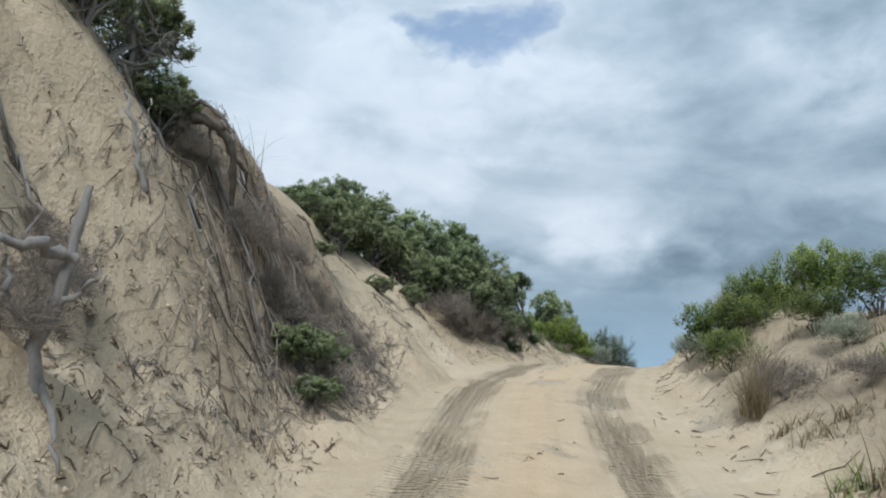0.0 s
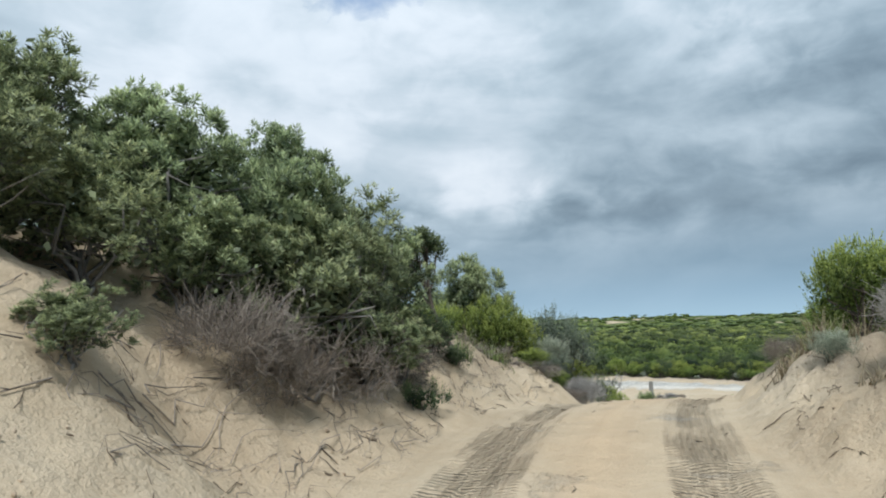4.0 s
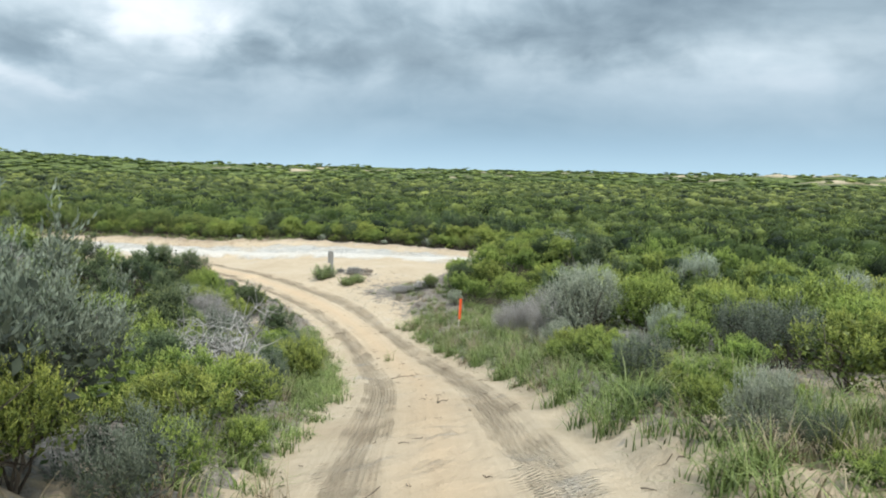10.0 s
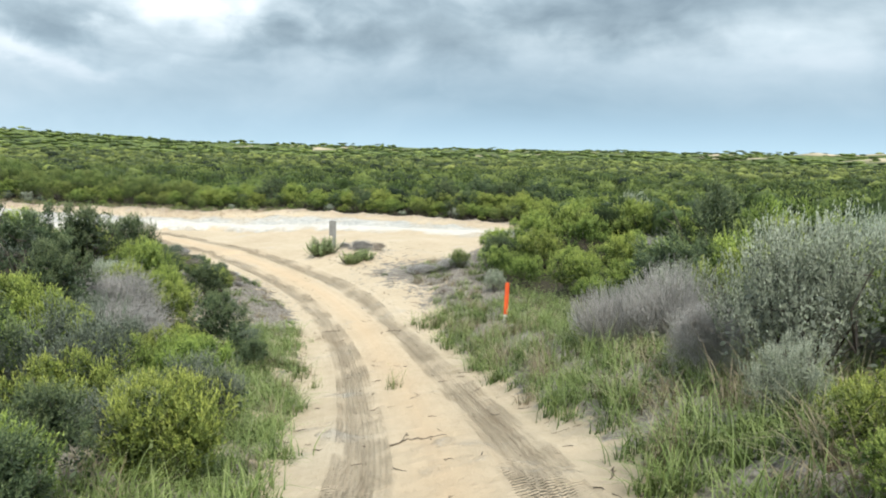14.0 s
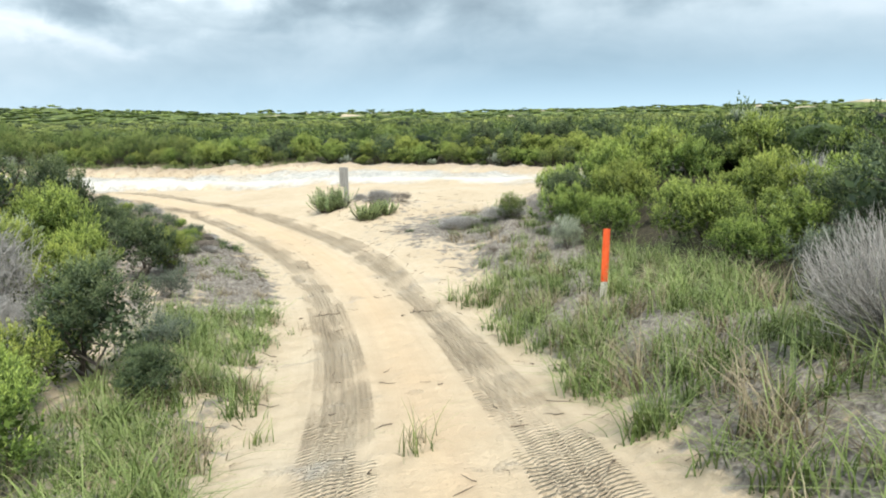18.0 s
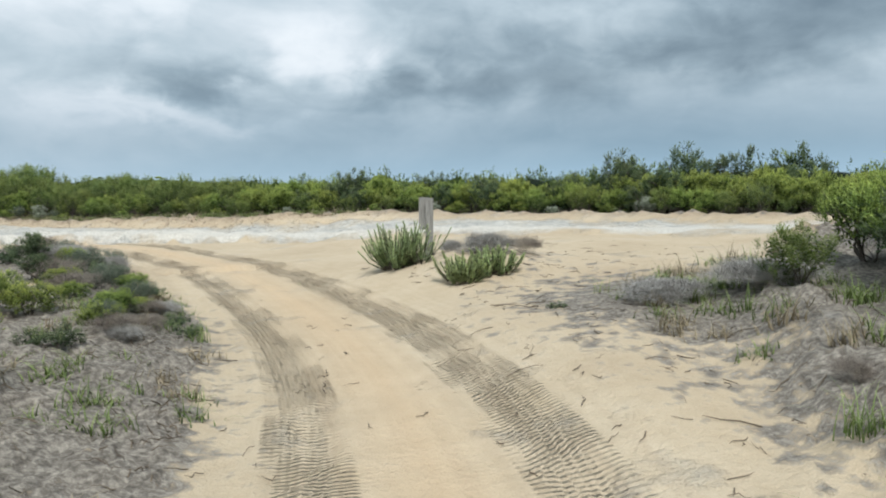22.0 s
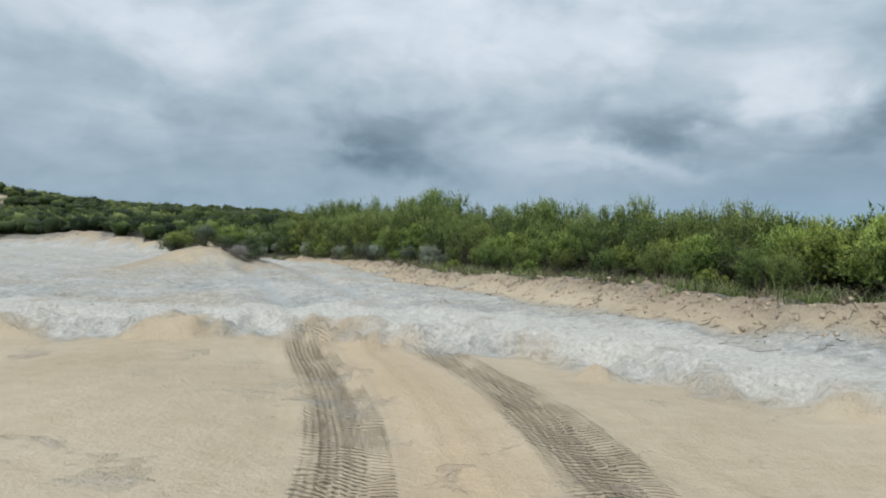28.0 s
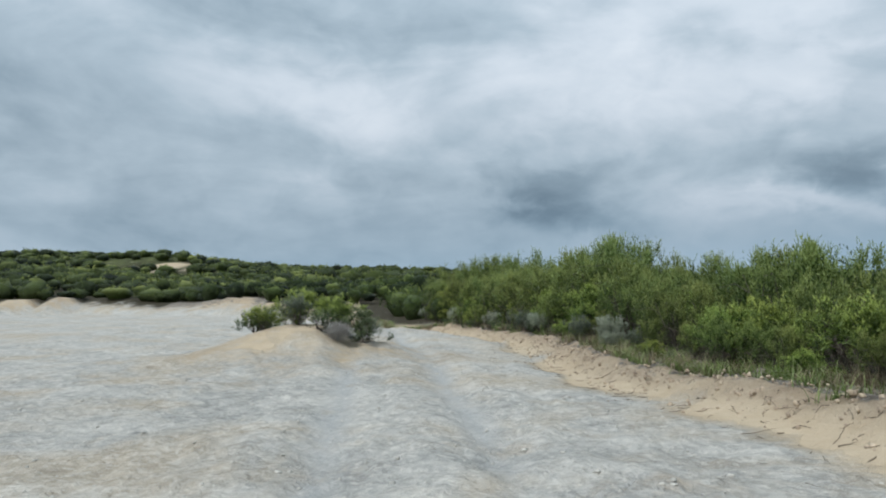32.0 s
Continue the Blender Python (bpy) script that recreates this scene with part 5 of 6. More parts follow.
# ---- small tree that leans over the track ----
def leaning_tree():
    rng = np.random.RandomState(91)
    x, y = 2.88, 21.0
    z = float(surface(x, y)) - 0.1
    root = tagged(new("leaning_tree"), "small leaning coastal tree with a bare dark trunk and flat crown", "tree")
    root.location = (x, y, z)
    q = np.linspace(0, 1, 9)[:, None]
    top = np.array([-0.5, 0.05, 4.15 - z])
    line = top * np.concatenate([q ** 0.8, q, q ** 1.15], 1) + np.concatenate([0.06 * np.sin(q * 7), 0.04 * np.cos(q * 5), 0 * q], 1)
    part("trunk", mesh_from("trunk", *tube(line, 0.05 * (1 - 0.6 * q[:, 0]), 8), M_BARK, (), True), root)
    p, d = dome_points(rng, 420, 0.5, 0.5, 0.3, 0.1, 9)
    p = p * np.array([1, 1, 1.0]) + top + np.array([0, 0, -0.12])
    for k in range(16):
        e = p[k]
        s = line[rng.randint(5, 9)]
        part("limb", mesh_from("limb", *tube([s, (s + e) / 2 + rng.normal(size=3) * 0.05, e], [0.02, 0.013, 0.005], 5), M_BARK, (), True), root)
    way = unit(d * 0.5 + np.array([0, 0, 0.6]) + rng.normal(size=d.shape) * 0.25)
    v, f, tip = shoots(rng, p, way, np.full(420, 0.16), 9, 0.07, 0.34)
    part("crown", mesh_from("crown", v, f, M_LEAF_DARK, [("tip", tip)]), root)


leaning_tree()


# ---- roots, dead wood and litter ----
def bank_root(rng, y0, u0, u1, y1, r, lift=0.03, name="exposed_root", mat=M_DEAD):
    """One root that hangs down the bank face, close to the sand."""
    n = 14
    q = np.linspace(0, 1, n)
    y = y0 + (y1 - y0) * q + rng.normal(size=n) * 0.07 + 0.2 * np.sin(q * rng.uniform(4, 11) + rng.uniform(0, 6))
    u = u0 + (u1 - u0) * q + rng.normal(size=n) * 0.07 + 0.12 * np.sin(q * rng.uniform(3, 8) + rng.uniform(0, 6))
    cx, _, ca = along(y)
    x = cx + u / ca
    z = surface(x, y) + relief(x, y)[0] + lift + np.abs(rng.normal(size=n)) * 0.07 * np.sin(q * 3.14)
    line = np.stack([x, y, z], -1)
    base = line[0].copy()
    ob = new(name, mesh_from(name, *tube(line - base, r * (1 - 0.7 * q), 6), mat, (), True))
    ob.location = base
    return tagged(ob, "bare grey root exposed on the eroded sand bank", "root", group="roots on the left bank")


def roots():
    rng = np.random.RandomState(17)
    for k in range(9):
        y0 = rng.uniform(2.6, 13.5)
        u0 = -rng.uniform(2.2, 3.9)
        bank_root(rng, y0, u0, u0 + rng.uniform(-0.1, 0.3), y0 + rng.normal() * 0.8, rng.uniform(0.006, 0.018), 0.02, mat=(M_BRUSH, M_TWIG)[rng.randint(2)])
    for k in range(9):
        y0 = 6.7 + rng.uniform(-0.3, 1.2)
        u0 = -rng.uniform(2.7, 3.6)
        bank_root(rng, y0, u0, -rng.uniform(1.5, 2.2), y0 + rng.uniform(0.2, 1.3), rng.uniform(0.006, 0.015), rng.uniform(0.03, 0.12), mat=(M_BRUSH, M_BARK)[rng.randint(2)])
    for y0, u0, u1, y1, r in ((4.9, -3.7, -2.6, 4.4, 0.02), (6.4, -3.5, -2.6, 6.9, 0.022), (7.3, -3.5, -2.2, 7.6, 0.024), (8.3, -3.6, -2.3, 8.0, 0.02), (9.2, -3.4, -2.3, 8.6, 0.018)):
        bank_root(rng, y0, u0, u1, y1, r, 0.06, mat=M_GREY_WOOD)


def crooked(name, label, lines, mat, category="dead tree"):
    """A bare crooked trunk with limbs, each a tapered tube through a few knees."""
    rng = np.random.RandomState(23)
    root = tagged(new(name), label, category)
    base = np.array(lines[0][1][0])
    root.location = base
    for part_name, knees, r0, r1 in lines:
        knees = np.array(knees) - base
        q = np.linspace(0, len(knees) - 1, 4 * len(knees))
        line = np.stack([np.interp(q, np.arange(len(knees)), knees[:, k]) for k in range(3)], -1)
        line[1:-1] = (line[:-2] + line[1:-1] * 2 + line[2:]) / 4
        line[1:-1] += rng.normal(size=(len(line) - 2, 3)) * 0.012
        r = np.linspace(r0, r1, len(line)) * (1 + 0.12 * rng.normal(size=len(line)))
        part(part_name, mesh_from(part_name, *tube(line, r, 8), mat, (), True), root)


def dead_tree(name, x, y, height, width, seed, lean, label, mat=M_GREY_WOOD):
    rng = np.random.RandomState(seed)
    root = tagged(new(name), label, "dead tree")
    root.location = (x, y, float(surface(x, y)) - 0.08)
    root.rotation_euler = lean
    v, f, ends = branches(rng, height, width, 5, 0.04, 0.0, 8, 5, 7)
    part("trunk", mesh_from("trunk", v, f, mat, (), True), root)
    for e in ends:
        tw = []
        for k in range(7):
            a = e + rng.normal(size=3) * 0.05 * height + np.array([0, 0, 0.03])
            b = a + (a - e) * 0.5 + rng.normal(size=3) * 0.05 * height
            c = b + rng.normal(size=3) * 0.06 * height + np.array([0, 0, 0.02])
            tw.append(tube([e, a, b, c], [0.007, 0.005, 0.0035, 0.0015], 4))
        part("twig", mesh_from("twig", *joined(tw), mat), root)


dead_tree("dead_shrub", 10.2, 34.5, 1.6, 0.7, 12, (0.0, 0.15, 0.7), "twisted bare white dead shrub among green bushes", M_DEAD)
dead_tree("dead_shrub", 9.9, 33.4, 1.25, 0.6, 14, (0.0, 0.25, 2.7), "twisted bare white dead shrub among green bushes", M_DEAD)


def root_mat():
    """Fine roots and shreds that hang from the eroded bank."""
    rng = np.random.RandomState(19)
    n, k = 1850, 6
    y0 = np.concatenate([rng.uniform(4.0, 10.0, 450), 8.8 + rng.normal(size=750) * 1.2, rng.uniform(14, 27, 350), 9.9 + rng.normal(size=300) * 0.8])
    low = y0 > 14
    u0 = -np.where(low, rng.uniform(1.5, 3.2, n), 1.9 + np.abs(rng.normal(size=n)) * 0.9)
    u0[1550:] = -rng.uniform(1.6, 2.5, 300)
    q = np.linspace(0, 1, k)[None, :]
    du, dy = rng.uniform(-0.16, 0.22, n), rng.normal(size=n) * 0.55
    loose = (np.arange(n) < 450)
    du = np.where(loose, du * 0.35, du) * np.where(y0 < 6.0, 0.3, 1.0)
    dy = dy * np.where(y0 < 6.0, 0.35, 1.0)
    y = y0[:, None] + dy[:, None] * q + rng.normal(size=(n, k)) * 0.07
    u = u0[:, None] + du[:, None] * q + rng.normal(size=(n, k)) * np.where(y0 < 6.0, 0.008, 0.035)[:, None]
    cx, _, ca = along(y)
    x = cx + u / ca
    z = surface(x, y) + relief(x, y)[0] + 0.01 + np.abs(rng.normal(size=(n, k))) * 0.025 + 0.05 * rng.uniform(size=(n, 1)) * np.sin(q * 3.14)
    r = rng.uniform(0.002, 0.007, n)[:, None] * (1 - 0.7 * q)
    v, f = many_tubes(np.stack([x, y, z], -1), r, 4)
    tagged(new("root_fibre", mesh_from("root_fibre", v, f, M_BRUSH)), "fine brown roots and bark shreds hanging from the eroded bank", "roots", kind="stuff")


def clods():
    """Lumps of sand and root-bound soil that have slid down the cut banks."""
    rng = np.random.RandomState(33)
    n = 6200
    y = np.concatenate([rng.uniform(0.6, 9.8, 4900), rng.uniform(9.8, 24.0, 600), rng.uniform(3.0, 25.0, 700)])
    g = np.abs(rng.normal(size=n))
    u = np.concatenate([-1.75 - g[:4900] * 1.1, -1.7 - g[4900:5500] * 0.7, 2.2 + g[5500:] * 0.7])
    cx, _, ca = along(y)
    x = cx + u / ca
    z = surface(x, y) + relief(x, y)[0]
    size = rng.uniform(0.004, 0.013, n)
    v, f = ball(rng, 0.2, 1)
    sx = size[:, None, None] * rng.uniform(0.5, 1.9, (n, 1, 3)) * (1 + rng.normal(size=(n, len(v), 1)) * 0.3)
    pts = v[None] * sx + np.stack([x, y, z], -1)[:, None, :]
    faces = f[None] + (np.arange(n) * len(v))[:, None, None]
    tagged(new("sand_clod", mesh_from("sand_clod", pts.reshape(-1, 3), faces.reshape(-1, 3), M_CLOD)), "lumps of pale sand and brown soil on the cut banks", "clods", kind="stuff")


def chips():
    """Flat chips of limestone on the hardpan and crumbs of sand along its kerb."""
    rng = np.random.RandomState(37)
    x, y = rng.uniform(6, 27, 5000), rng.uniform(72, 97, 5000)
    ok = relief(x, y)[5] > 0.6
    x, y = x[ok][:1100], y[ok][:1100]
    a, q = rng.randint(9, 16, 2600), rng.uniform(size=(2600, 1))
    p = CLEARING[a] * (1 - q) + CLEARING[a + 1] * q + np.array([0.75, 0.66]) * rng.normal(size=(2600, 1)) * 0.4 + np.array([0.25, 0.22])
    for name, px, py, low, high, flat, mat, label in (
            ("limestone_chip", x, y, 0.008, 0.028, 0.45, M_CHIP, "loose pale chips of limestone on the hardpan"),
            ("sand_crumb", p[:, 0], p[:, 1], 0.008, 0.035, 0.8, M_CLOD, "crumbs of pale sand and soil on the kerb of the clearing")):
        n = len(px)
        v, f = ball(rng, 0.2, 1)
        size = rng.uniform(low, high, n)[:, None, None] * rng.uniform(0.6, 1.7, (n, 1, 3)) * np.array([1, 1, flat])
        pts = v[None] * size * (1 + rng.normal(size=(n, len(v), 1)) * 0.28) + np.stack([px, py, surface(px, py) + relief(px, py)[0]], -1)[:, None, :]
        faces = f[None] + (np.arange(n) * len(v))[:, None, None]
        tagged(new(name, mesh_from(name, pts.reshape(-1, 3), faces.reshape(-1, 3), mat)), label, "crumbs", kind="stuff")


chips()
clods()
root_mat()
roots()
DEAD_SAPLING = [
    ("trunk", [(-2.02, 3.1, 0.55), (-1.87, 3.22, 0.97), (-1.83, 3.27, 1.33), (-1.80, 3.37, 1.94), (-1.73, 3.42, 2.29), (-1.72, 3.48, 2.64)], 0.07, 0.018),
    ("limb", [(-1.73, 3.42, 2.27), (-1.84, 3.26, 2.31), (-1.93, 3.08, 2.29), (-2.07, 2.90, 2.42)], 0.035, 0.012),
    ("limb", [(-1.80, 3.37, 1.92), (-1.86, 3.19, 2.00), (-1.88, 3.14, 2.24)], 0.03, 0.01),
    ("limb", [(-1.79, 3.37, 2.05), (-1.65, 3.40, 2.12), (-1.58, 3.41, 2.24)], 0.02, 0.006),
    ("limb", [(-1.81, 3.34, 1.71), (-1.67, 3.28, 1.59), (-1.58, 3.21, 1.32)], 0.022, 0.01)]
FALLEN_TRUNK = [
    ("trunk", [(-3.0, 7.05, 3.6), (-2.63, 7.03, 4.25), (-2.37, 7.03, 4.2), (-2.19, 7.03, 4.06), (-2.11, 7.11, 3.85), (-2.15, 7.3, 3.4)], 0.07, 0.03),
    ("limb", [(-2.63, 7.01, 4.31), (-2.4, 6.9, 4.36), (-2.23, 6.85, 4.23), (-2.08, 6.85, 4.03)], 0.025, 0.01),
    ("limb", [(-2.11, 7.11, 3.85), (-2.0, 7.29, 3.73), (-2.05, 7.4, 3.5)], 0.025, 0.008),
    ("limb", [(-2.37, 7.03, 4.2), (-2.35, 7.1, 3.85), (-2.45, 7.0, 3.5)], 0.02, 0.008)]
PALE_BRANCH = [
    ("branch", [(-2.56, 6.05, 3.0), (-2.5, 5.95, 3.25), (-2.56, 5.8, 3.6), (-2.59, 5.7, 3.89), (-2.62, 5.65, 4.0)], 0.032, 0.012),
    ("twig", [(-2.56, 5.8, 3.6), (-2.46, 5.78, 3.75), (-2.44, 5.76, 3.95)], 0.014, 0.006)]
for knees in (((15.72, 39.3), (16.0, 39.47), (16.25, 39.36), (16.55, 39.33)), ((13.4, 33.5), (13.55, 33.75), (13.8, 33.8)), ((19.0, 50.6), (19.4, 50.75), (19.8, 50.62)), ((20.6, 49.6), (20.9, 49.75), (21.3, 49.7))):
    lying = [(x, y, float(surface(x, y)) + float(relief(np.array(x), np.array(y))[0]) + 0.012) for x, y in knees]
    crooked("fallen_stick", "dry crooked stick lying on the sand track", [("stick", lying, 0.013, 0.005), ("twig", [lying[1], tuple(np.array(lying[1]) + (0.12, 0.16, 0.02))], 0.007, 0.003)], M_TWIG, "stick")
crooked("dead_sapling", "grey crooked dead sapling standing against the sand bank", DEAD_SAPLING, M_GREY_WOOD)
crooked("fallen_tree", "dark bare fallen tree that arches over the bank edge", FALLEN_TRUNK, M_BARK)
crooked("dead_branch", "pale bare branch hanging down the bank", PALE_BRANCH, M_DEAD, "branch")
dead_tree("dead_tree", -4.0, 5.2, 1.1, 0.7, 8, (0.0, 0.1, 1.0), "grey leafless dead tree on the bank crest")
dead_tree("dead_tree", -3.0, 6.3, 0.8, 0.4, 9, (0.2, 0.5, 2.0), "grey dead tree hanging over the bank face")


def litter():
    """Sticks and bark shreds that lie on the sand."""
    rng = np.random.RandomState(29)
    xs, ys = [], []
    zones = ((1000, "bankL", 1.0, 10.0), (260, "bankL", 10.0, 27.0), (330, "bankR", 2.0, 24.0), (260, "edge", 24.0, 58.0), (150, "mid", 4.0, 62.0), (900, "right", 36.0, 64.0), (1100, "berm", 0, 0), (620, "left", 46, 66))
    for count, zone, ya, yb in zones:
        y = rng.uniform(ya, yb, count)
        g = rng.normal(size=count)
        u = {"bankL": -1.55 - np.abs(g) * 1.3, "bankR": 1.9 + np.abs(g) * 1.1, "edge": np.where(rng.uniform(size=count) < 0.5, -1.5, 2.1) + g * 0.3, "mid": g * 0.75 + 0.35,
             "right": 2.6 + np.abs(g) * 2.6, "left": -1.3 - np.abs(g) * 1.3, "berm": g}[zone]
        if zone == "berm":
            a = rng.randint(9, 16, count)
            q = rng.uniform(size=(count, 1))
            p = CLEARING[a] * (1 - q) + CLEARING[a + 1] * q + rng.normal(size=(count, 2)) * 0.6
            x, y = p[:, 0], p[:, 1]
        else:
            cx, _, ca = along(y)
            x = cx + u / ca
        xs.append(x)
        ys.append(y)
    x, y = np.concatenate(xs), np.concatenate(ys)
    n = len(x)
    ln = rng.uniform(0.05, 0.2, n) * np.where(rng.uniform(size=n) < 0.12, 2.3, 1.0)
    a = rng.uniform(0, 6.28, n)
    face = (y < 15) & (x < 0)                        # on the steep face the pieces lie across the slope
    a = np.where(face, 1.57 + rng.normal(size=n) * np.where(y < 6.2, 0.22, 0.8), a)
    ln = np.where(face, ln * np.where(y < 6.2, 0.55, 0.7), ln)
    q = np.linspace(-0.5, 0.5, 4)[None, :]
    px = x[:, None] + (np.cos(a) * ln)[:, None] * q + rng.normal(size=(n, 4)) * np.where(face, 0.005, 0.014)[:, None]
    py = y[:, None] + (np.sin(a) * ln)[:, None] * q + rng.normal(size=(n, 4)) * 0.014
    pz = surface(px, py) + relief(px, py)[0] + 0.006 + np.abs(rng.normal(size=(n, 4))) * 0.012
    r = rng.uniform(0.0022, 0.0065, n)[:, None] * np.array([1, 1, 0.8, 0.4])
    v, f = many_tubes(np.stack([px, py, pz], -1), r, 4)
    tagged(new("stick_litter", mesh_from("stick_litter", v, f, M_TWIG)), "dry sticks and bark shreds strewn over the sand", "litter", kind="stuff")


litter()


# ---- grass and sedge ----
def grass_stuff():
    rng = np.random.RandomState(41)
    X, Y, H, D = [], [], [], []
    for n, ya, yb, ua, ub, h, dry in ((380, 34, 50.5, 2.1, 6.0, 0.6, 0.25), (220, 24, 36, 2.0, 4.2, 0.42, 0.15), (290, 36, 51, -3.2, -1.4, 0.42, 0.1), (50, 28, 37, -2.2, -1.5, 0.28, 0.1), (70, 49, 58, 3.8, 7.2, 0.3, 0.35),
                                      (60, 50, 64, -3.2, -1.2, 0.2, 0.3), (50, 5, 16, 2.6, 4.6, 0.36, 0.8), (60, 18, 27, 2.2, 4.0, 0.35, 0.5), (50, 20, 29, -4.6, -2.4, 0.4, 0.4)):
        y = rng.uniform(ya, yb, n)
        cx, _, ca = along(y)
        X.append(cx + rng.uniform(ua, ub, n) / ca)
        Y.append(y)
        H.append(h * rng.uniform(0.6, 1.3, n))
        D.append(rng.uniform(size=n) < dry)
    n = 620
    a = rng.randint(9, 16, n)
    q = rng.uniform(size=(n, 1))
    p = CLEARING[a] * (1 - q) + CLEARING[a + 1] * q + np.array([0.75, 0.66]) * rng.uniform(0.9, 2.2, (n, 1)) + rng.normal(size=(n, 2)) * 0.2
    X, Y, H, D = np.concatenate(X + [p[:, 0]]), np.concatenate(Y + [p[:, 1]]), np.concatenate(H + [rng.uniform(0.2, 0.45, n)]), np.concatenate(D + [rng.uniform(size=n) < 0.4])
    for name, dry, mat, label in (("grass", False, M_GRASS, "green sedge and grass along the track edges"), ("dry_grass", True, M_STRAW, "dry straw-coloured grass among the sedge")):
        k = D == dry
        m = 46
        bx, by = np.repeat(X[k], m), np.repeat(Y[k], m)
        spread = 0.11
        bx, by = bx + rng.normal(size=len(bx)) * spread, by + rng.normal(size=len(by)) * spread
        v, f, t = blades(rng, np.stack([bx, by, surface(bx, by) - 0.02], -1), np.repeat(H[k], m) * rng.uniform(0.5, 1.2, len(bx)), 1.2, 0.018)
        tagged(new(name, mesh_from(name, v, f, mat, [("tip", t)])), label, "grass", kind="stuff")


grass_stuff()


def tuft(x, y, h, n, mat, seed, label, wide=0.07, lean=0.9):
    rng = np.random.RandomState(seed)
    base = np.concatenate([rng.normal(size=(n, 2)) * wide, np.zeros((n, 1)) - 0.02], 1)
    v, f, t = blades(rng, base, np.full(n, h), lean, 0.013, 4)
    ob = new("grass_tuft", mesh_from("grass_tuft", v, f, mat, [("tip", t)]))
    ob.location = (x, y, float(surface(x, y)) + float(relief(np.array(x), np.array(y))[0]) - 0.01)
    tagged(ob, label, "grass tuft", group="grass tufts in the track")


for k, (x, y, h, n, mat, label) in enumerate((
        (17.75, 43.2, 0.5, 24, M_GRASS, "thin sedge tuft between the wheel ruts"), (17.9, 43.5, 0.4, 16, M_STRAW, "thin dry sedge tuft between the wheel ruts"), (18.85, 49.75, 0.24, 16, M_STRAW, "dry flattened grass tuft in the sand"),
        (18.5, 49.5, 0.22, 12, M_GRASS, "small green grass tuft at the track edge"), (16.7, 44.6, 0.3, 26, M_GRASS, "green grass tuft at the track edge"), (11.8, 25.1, 0.75, 70, M_STRAW, "tall yellow sedge clump on the bank"),
        (12.1, 26.2, 0.6, 50, M_GRASS, "tall green sedge clump on the bank"), (3.6, 8.3, 0.85, 190, M_STRAW, "large dry grass tussock on the sand bank"), (3.9, 8.8, 0.8, 150, M_STRAW, "large dry grass tussock on the sand bank"),
        (6.9, 18.3, 0.6, 60, M_STRAW, "dry grass tussock on the bank edge"), (7.7, 19.2, 0.5, 50, M_GRASS, "green sedge on the bank edge"), (10.1, 31.7, 0.45, 30, M_GRASS, "green sedge at the foot of the shrubs"),
        (22.55, 46.2, 0.5, 60, M_GRASS, "green sedge round the marker post"), (22.9, 46.3, 0.45, 50, M_GRASS, "green sedge round the marker post"), (22.4, 46.6, 0.4, 40, M_STRAW, "dry sedge round the marker post"), (23.5, 50.6, 0.5, 40, M_GRASS, "upright sedge clump beside the track"), (25.4, 57.4, 0.34, 14, M_GRASS, "single dark sedge on the sand"), (9.0, 29.2, 0.5, 30, M_STRAW, "brown sedge on the bank lip"), (3.2, 23.2, 0.4, 40, M_STRAW, "dry grass on the bank lip"), (4.3, 24.2, 0.42, 40, M_STRAW, "dry grass on the bank lip"), (18.4, 56.3, 0.3, 30, M_GRASS, "green sedge tuft in grey litter"), (17.6, 54.6, 0.35, 34, M_GRASS, "green sedge tuft in grey litter"), (18.0, 52.6, 0.25, 24, M_STRAW, "dry sedge tuft in grey litter"), (19.7, 58.3, 0.4, 40, M_GRASS, "arching sedge at the track edge"), (19.0, 59.4, 0.3, 36, M_STRAW, "dry sedge tuft in grey litter"), (18.6, 60.2, 0.32, 36, M_GRASS, "green sedge tuft in grey litter"), (19.3, 58.9, 0.25, 30, M_GRASS, "green sedge tuft in grey litter"),
        (23.6, 51.6, 0.4, 60, M_GRASS, "upright sedge clump beside the track"), (24.0, 50.8, 0.45, 60, M_GRASS, "upright sedge clump beside the track"), (24.3, 51.4, 0.4, 50, M_STRAW, "dry sedge clump beside the track"),
        (-2.35, 8.5, 0.75, 16, M_STRAW, "thin dry flower stalks on the bank crest"))):
    tuft(x, y, h, n, mat, 200 + k, label)


# ---- sign post, marker post and the shrubs round the sign ----
def weathered():
    m, t, bsdf = material("weathered_timber")
    tc = t.nodes.new("ShaderNodeTexCoord").outputs["Object"]
    mp = t.nodes.new("ShaderNodeMapping")
    mp.inputs["Scale"].default_value = (30, 30, 1.6)
    t.links.new(tc, mp.inputs[0])
    n = noise_tex(t, mp.outputs[0], 2.0, 6, 0.7)
    t.links.new(ramp(t, n, [(0.3, (0.13, 0.125, 0.115)), (0.5, (0.24, 0.235, 0.22)), (0.7, (0.36, 0.355, 0.34))]), bsdf.inputs["Base Color"])
    bsdf.inputs["Roughness"].default_value = 0.9
    t.links.new(bump(t, n, 0.8, 0.01), bsdf.inputs["Normal"])
    return m


def boxed(sx, sy, sz, bevel, z0=0.0):
    bm = bmesh.new()
    bmesh.ops.create_cube(bm, size=1.0)
    bmesh.ops.scale(bm, vec=(sx, sy, sz), verts=bm.verts)
    bmesh.ops.translate(bm, vec=(0, 0, z0 + sz / 2), verts=bm.verts)
    bmesh.ops.bevel(bm, geom=bm.edges[:], offset=bevel, segments=2, affect="EDGES")
    return bm


def bm_part(name, bm, mat, parent, label=""):
    me = bpy.data.meshes.new(name)
    bm.to_mesh(me)
    bm.free()
    me.materials.append(mat)
    return part(name, me, parent, label)


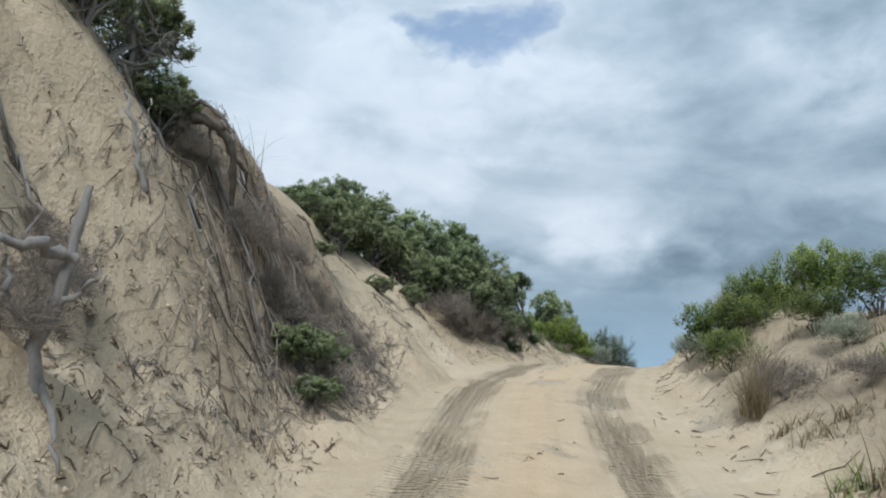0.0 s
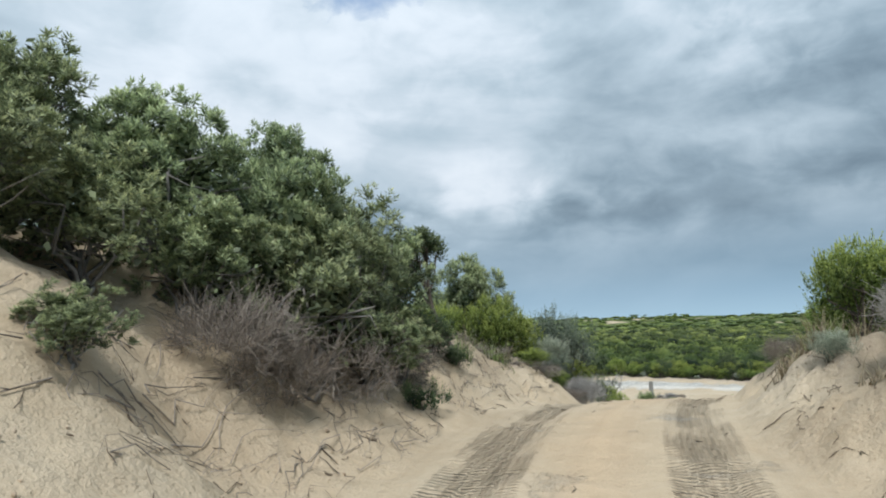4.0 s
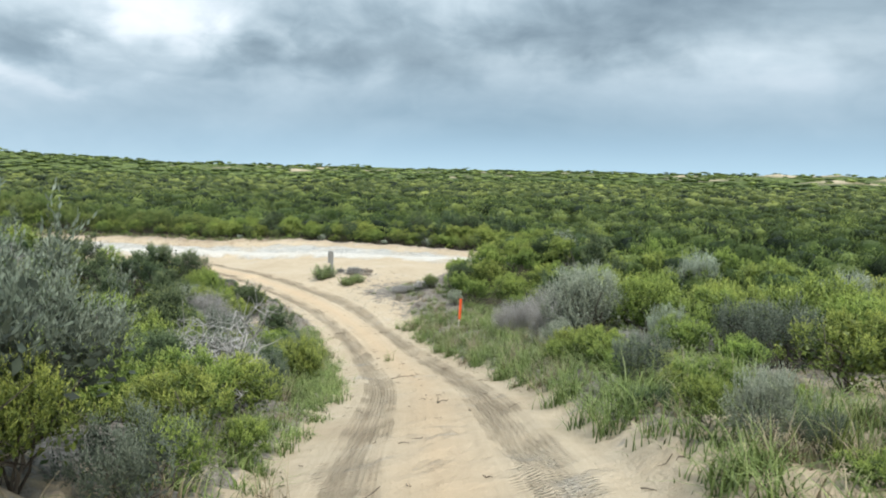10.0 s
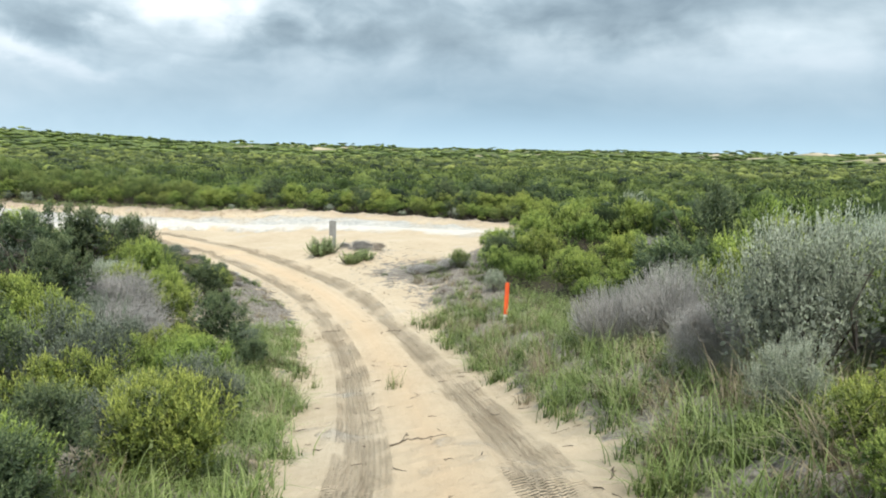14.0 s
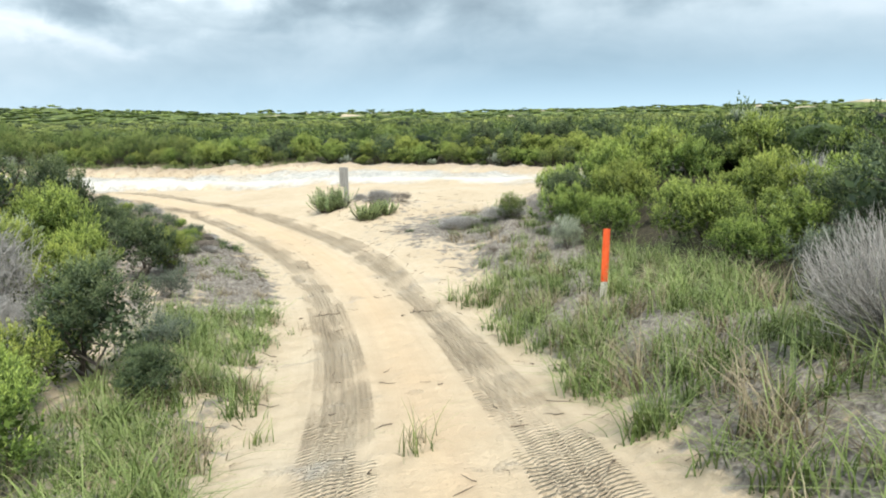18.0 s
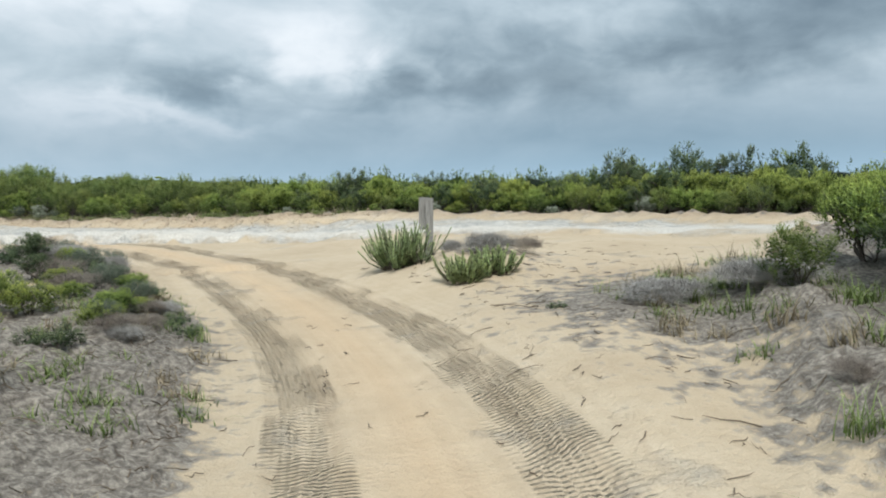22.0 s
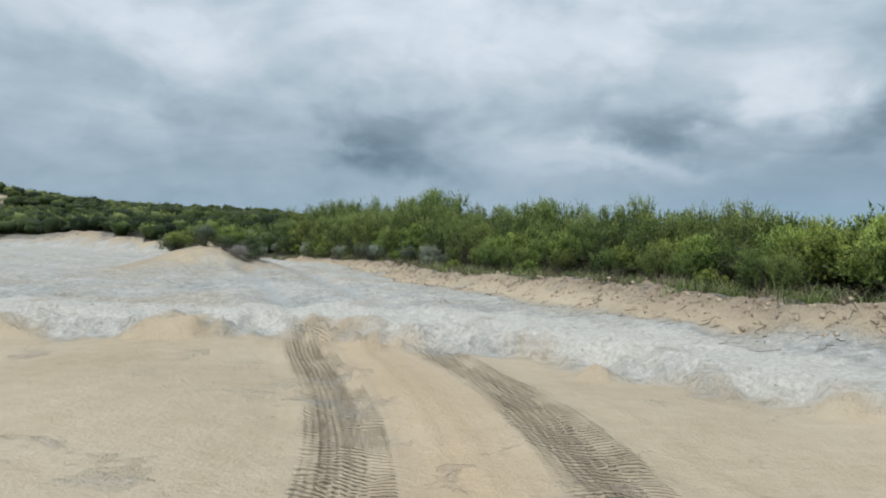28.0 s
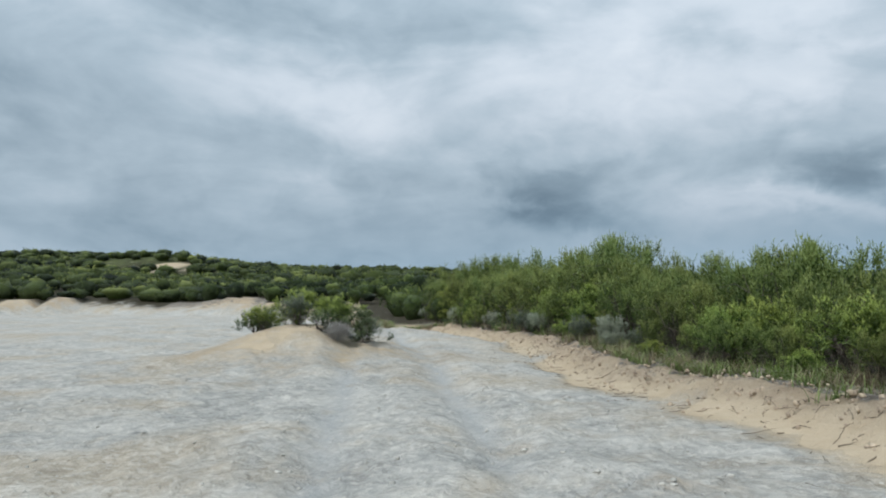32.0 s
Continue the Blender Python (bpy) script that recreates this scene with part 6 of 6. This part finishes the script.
def sign_post():
    m = weathered()
    metal, t, bsdf = material("galvanised_bolt")
    bsdf.inputs["Metallic"].default_value, bsdf.inputs["Roughness"].default_value = 1.0, 0.5
    bsdf.inputs["Base Color"].default_value = (0.4, 0.4, 0.4, 1)
    root = tagged(new("sign_post"), "weathered grey timber sign post seen from behind its board", "sign post")
    root.location = (24.9, 63.55, float(surface(24.9, 63.55)) - 0.17)
    root.rotation_euler = (0.0, 0.015, radians(-28))
    bm_part("post", boxed(0.17, 0.11, 1.48, 0.012), m, root)
    board = bm_part("board", boxed(0.24, 0.022, 0.72, 0.004), m, root, "grey timber board on the post")
    board.location = (-0.13, 0.068, 0.77)
    for z in (0.12, 0.58):
        b = bm_part("bolt", boxed(0.024, 0.012, 0.024, 0.004), metal, board, "galvanised bolt head")
        b.location = (0.09, -0.016, z)


def marker_post():
    m, t, bsdf = material("orange_plastic")
    n = noise_tex(t, t.nodes.new("ShaderNodeNewGeometry").outputs["Position"], 9.0, 5, 0.6)
    t.links.new(ramp(t, n, [(0.3, (0.62, 0.085, 0.022)), (0.7, (0.80, 0.135, 0.035))]), bsdf.inputs["Base Color"])
    bsdf.inputs["Roughness"].default_value = 0.55
    w, t2, b2 = material("white_plastic_base")
    n2 = noise_tex(t2, t2.nodes.new("ShaderNodeNewGeometry").outputs["Position"], 14.0, 5, 0.6)
    t2.links.new(ramp(t2, n2, [(0.3, (0.5, 0.48, 0.44)), (0.7, (0.75, 0.73, 0.7))]), b2.inputs["Base Color"])
    root = tagged(new("marker_post"), "bright orange plastic marker post with a white foot in the sedge", "marker post")
    z = float(surface(22.7, 46.58))
    root.location = (22.7, 46.58, z - 0.15)
    root.rotation_euler = (0.0, 0.03, radians(-25))
    top = -1.50 - (z - 0.15)
    for name, z0, z1, mat, label in (("base", 0.0, top - 0.84, w, "white plastic foot"), ("blade", top - 0.84, top, m, "curved orange blade")):
        bm = bmesh.new()
        prof = [(-0.055 + 0.11 * k / 10, 0.028 * (1 - ((k - 5) / 5.0) ** 2)) for k in range(11)]
        prof = prof + [(x, y - 0.012) for x, y in reversed(prof)]
        rings = []
        for q in range(7):
            zz = z0 + (z1 - z0) * q / 6
            sc = 1.0 if q < 6 or name == "base" else 0.93
            rings.append([bm.verts.new((x * sc, y * sc, zz)) for x, y in prof])
        for a, b in zip(rings, rings[1:]):
            for k in range(len(prof)):
                bm.faces.new((a[k], a[(k + 1) % len(prof)], b[(k + 1) % len(prof)], b[k]))
        bm.faces.new(rings[-1])
        bm.faces.new(list(reversed(rings[0])))
        bm_part(name, bm, mat, root, label)


def finger_shrub(x, y, height, width, n, seed, label):
    """Shrub of stout upright finger-like shoots densely set with short leaves."""
    rng = np.random.RandomState(seed)
    root = tagged(new("finger_shrub"), label, "shrub", group="finger-leaved shrubs round the sign")
    root.location = (x, y, float(surface(x, y)) - 0.05)
    a = rng.uniform(0, 6.28, n)
    r = width * np.sqrt(rng.uniform(0, 1, n))
    base = np.stack([np.cos(a) * r * 0.45, np.sin(a) * r * 0.45, rng.uniform(0.0, 0.12, n)], -1)
    way = unit(np.stack([np.cos(a) * r / width * 1.0, np.sin(a) * r / width * 1.0, 0.75 + rng.uniform(0, 0.7, n)], -1) + rng.normal(size=(n, 3)) * 0.22)
    ln = height * rng.uniform(0.6, 1.25, n)
    # each shoot leans out, then turns up at its end
    bend = unit(way + np.array([0, 0, 0.55]))
    knee = base + way * (ln * 0.55)[:, None]
    tubes = [tube([b, k, k + u * l * 0.45], [0.010, 0.008, 0.005], 5) for b, k, u, l in zip(base, knee, bend, ln)]
    part("stem", mesh_from("stem", *joined(tubes), M_BARK), root)
    low = shoots(rng, base + way * (ln * 0.15)[:, None], way, ln * 0.44, 44, 0.05, 0.46, 1.1)
    top = shoots(rng, knee, bend, ln * 0.46, 54, 0.05, 0.46, 1.0)
    v = np.concatenate([low[0], top[0]])
    f = np.concatenate([low[1], top[1] + len(low[0])])
    t = np.concatenate([low[2] * 0.55, 0.4 + 0.6 * top[2]])
    part("crown", mesh_from("crown", v, f, M_LEAF_FINGER, [("tip", t)]), root)


M_LEAF_FINGER = leaf_material("olive_finger_leaf", (0.11, 0.14, 0.06), (0.30, 0.37, 0.16), (0.52, 0.60, 0.30))
sign_post()
marker_post()
finger_shrub(23.6, 61.9, 0.74, 0.5, 125, 301, "olive-green shrub of upright finger-like shoots beside the sign post")
finger_shrub(23.98, 61.6, 0.7, 0.3, 24, 302, "small olive-green shrub of upright shoots beside the sign post")
finger_shrub(24.1, 59.7, 0.42, 0.6, 80, 303, "low olive-green shrub of spreading finger-like shoots on a sand hummock")
finger_shrub(24.75, 59.7, 0.40, 0.55, 60, 304, "low olive-green shrub of spreading finger-like shoots on a sand hummock")
plant("dead", 25.3, 61.2, 0.75, 0.55, 0.14)
plant("dead", 24.9, 62.3, 0.35, 0.7)
plant("brush", 25.9, 60.9, 0.6, 0.6)
plant("dead", 25.6, 56.3, 0.9, 0.3)
plant("dead", 26.8, 55.6, 1.0, 0.3)
plant("low", 24.2, 56.7, 0.25, 0.8)
# low growth on the grey litter by the inner bend and beside the track
for kind, x, y, s, tall in (("olive", 18.5, 58.6, 0.3, 0.9), ("low", 18.9, 59.9, 0.28, 0.9), ("brush", 19.1, 58.9, 0.3, 0.7), ("low", 18.3, 60.6, 0.3, 0.8), ("dead", 19.2, 60.3, 0.4, 0.4),
                            ("dead", 18.7, 58.0, 0.4, 0.35), ("low", 23.9, 51.2, 0.3, 0.9), ("brush", 24.3, 52.2, 0.35, 0.7), ("low", 24.4, 50.4, 0.35, 0.9)):
    plant(kind, x, y, s, tall)
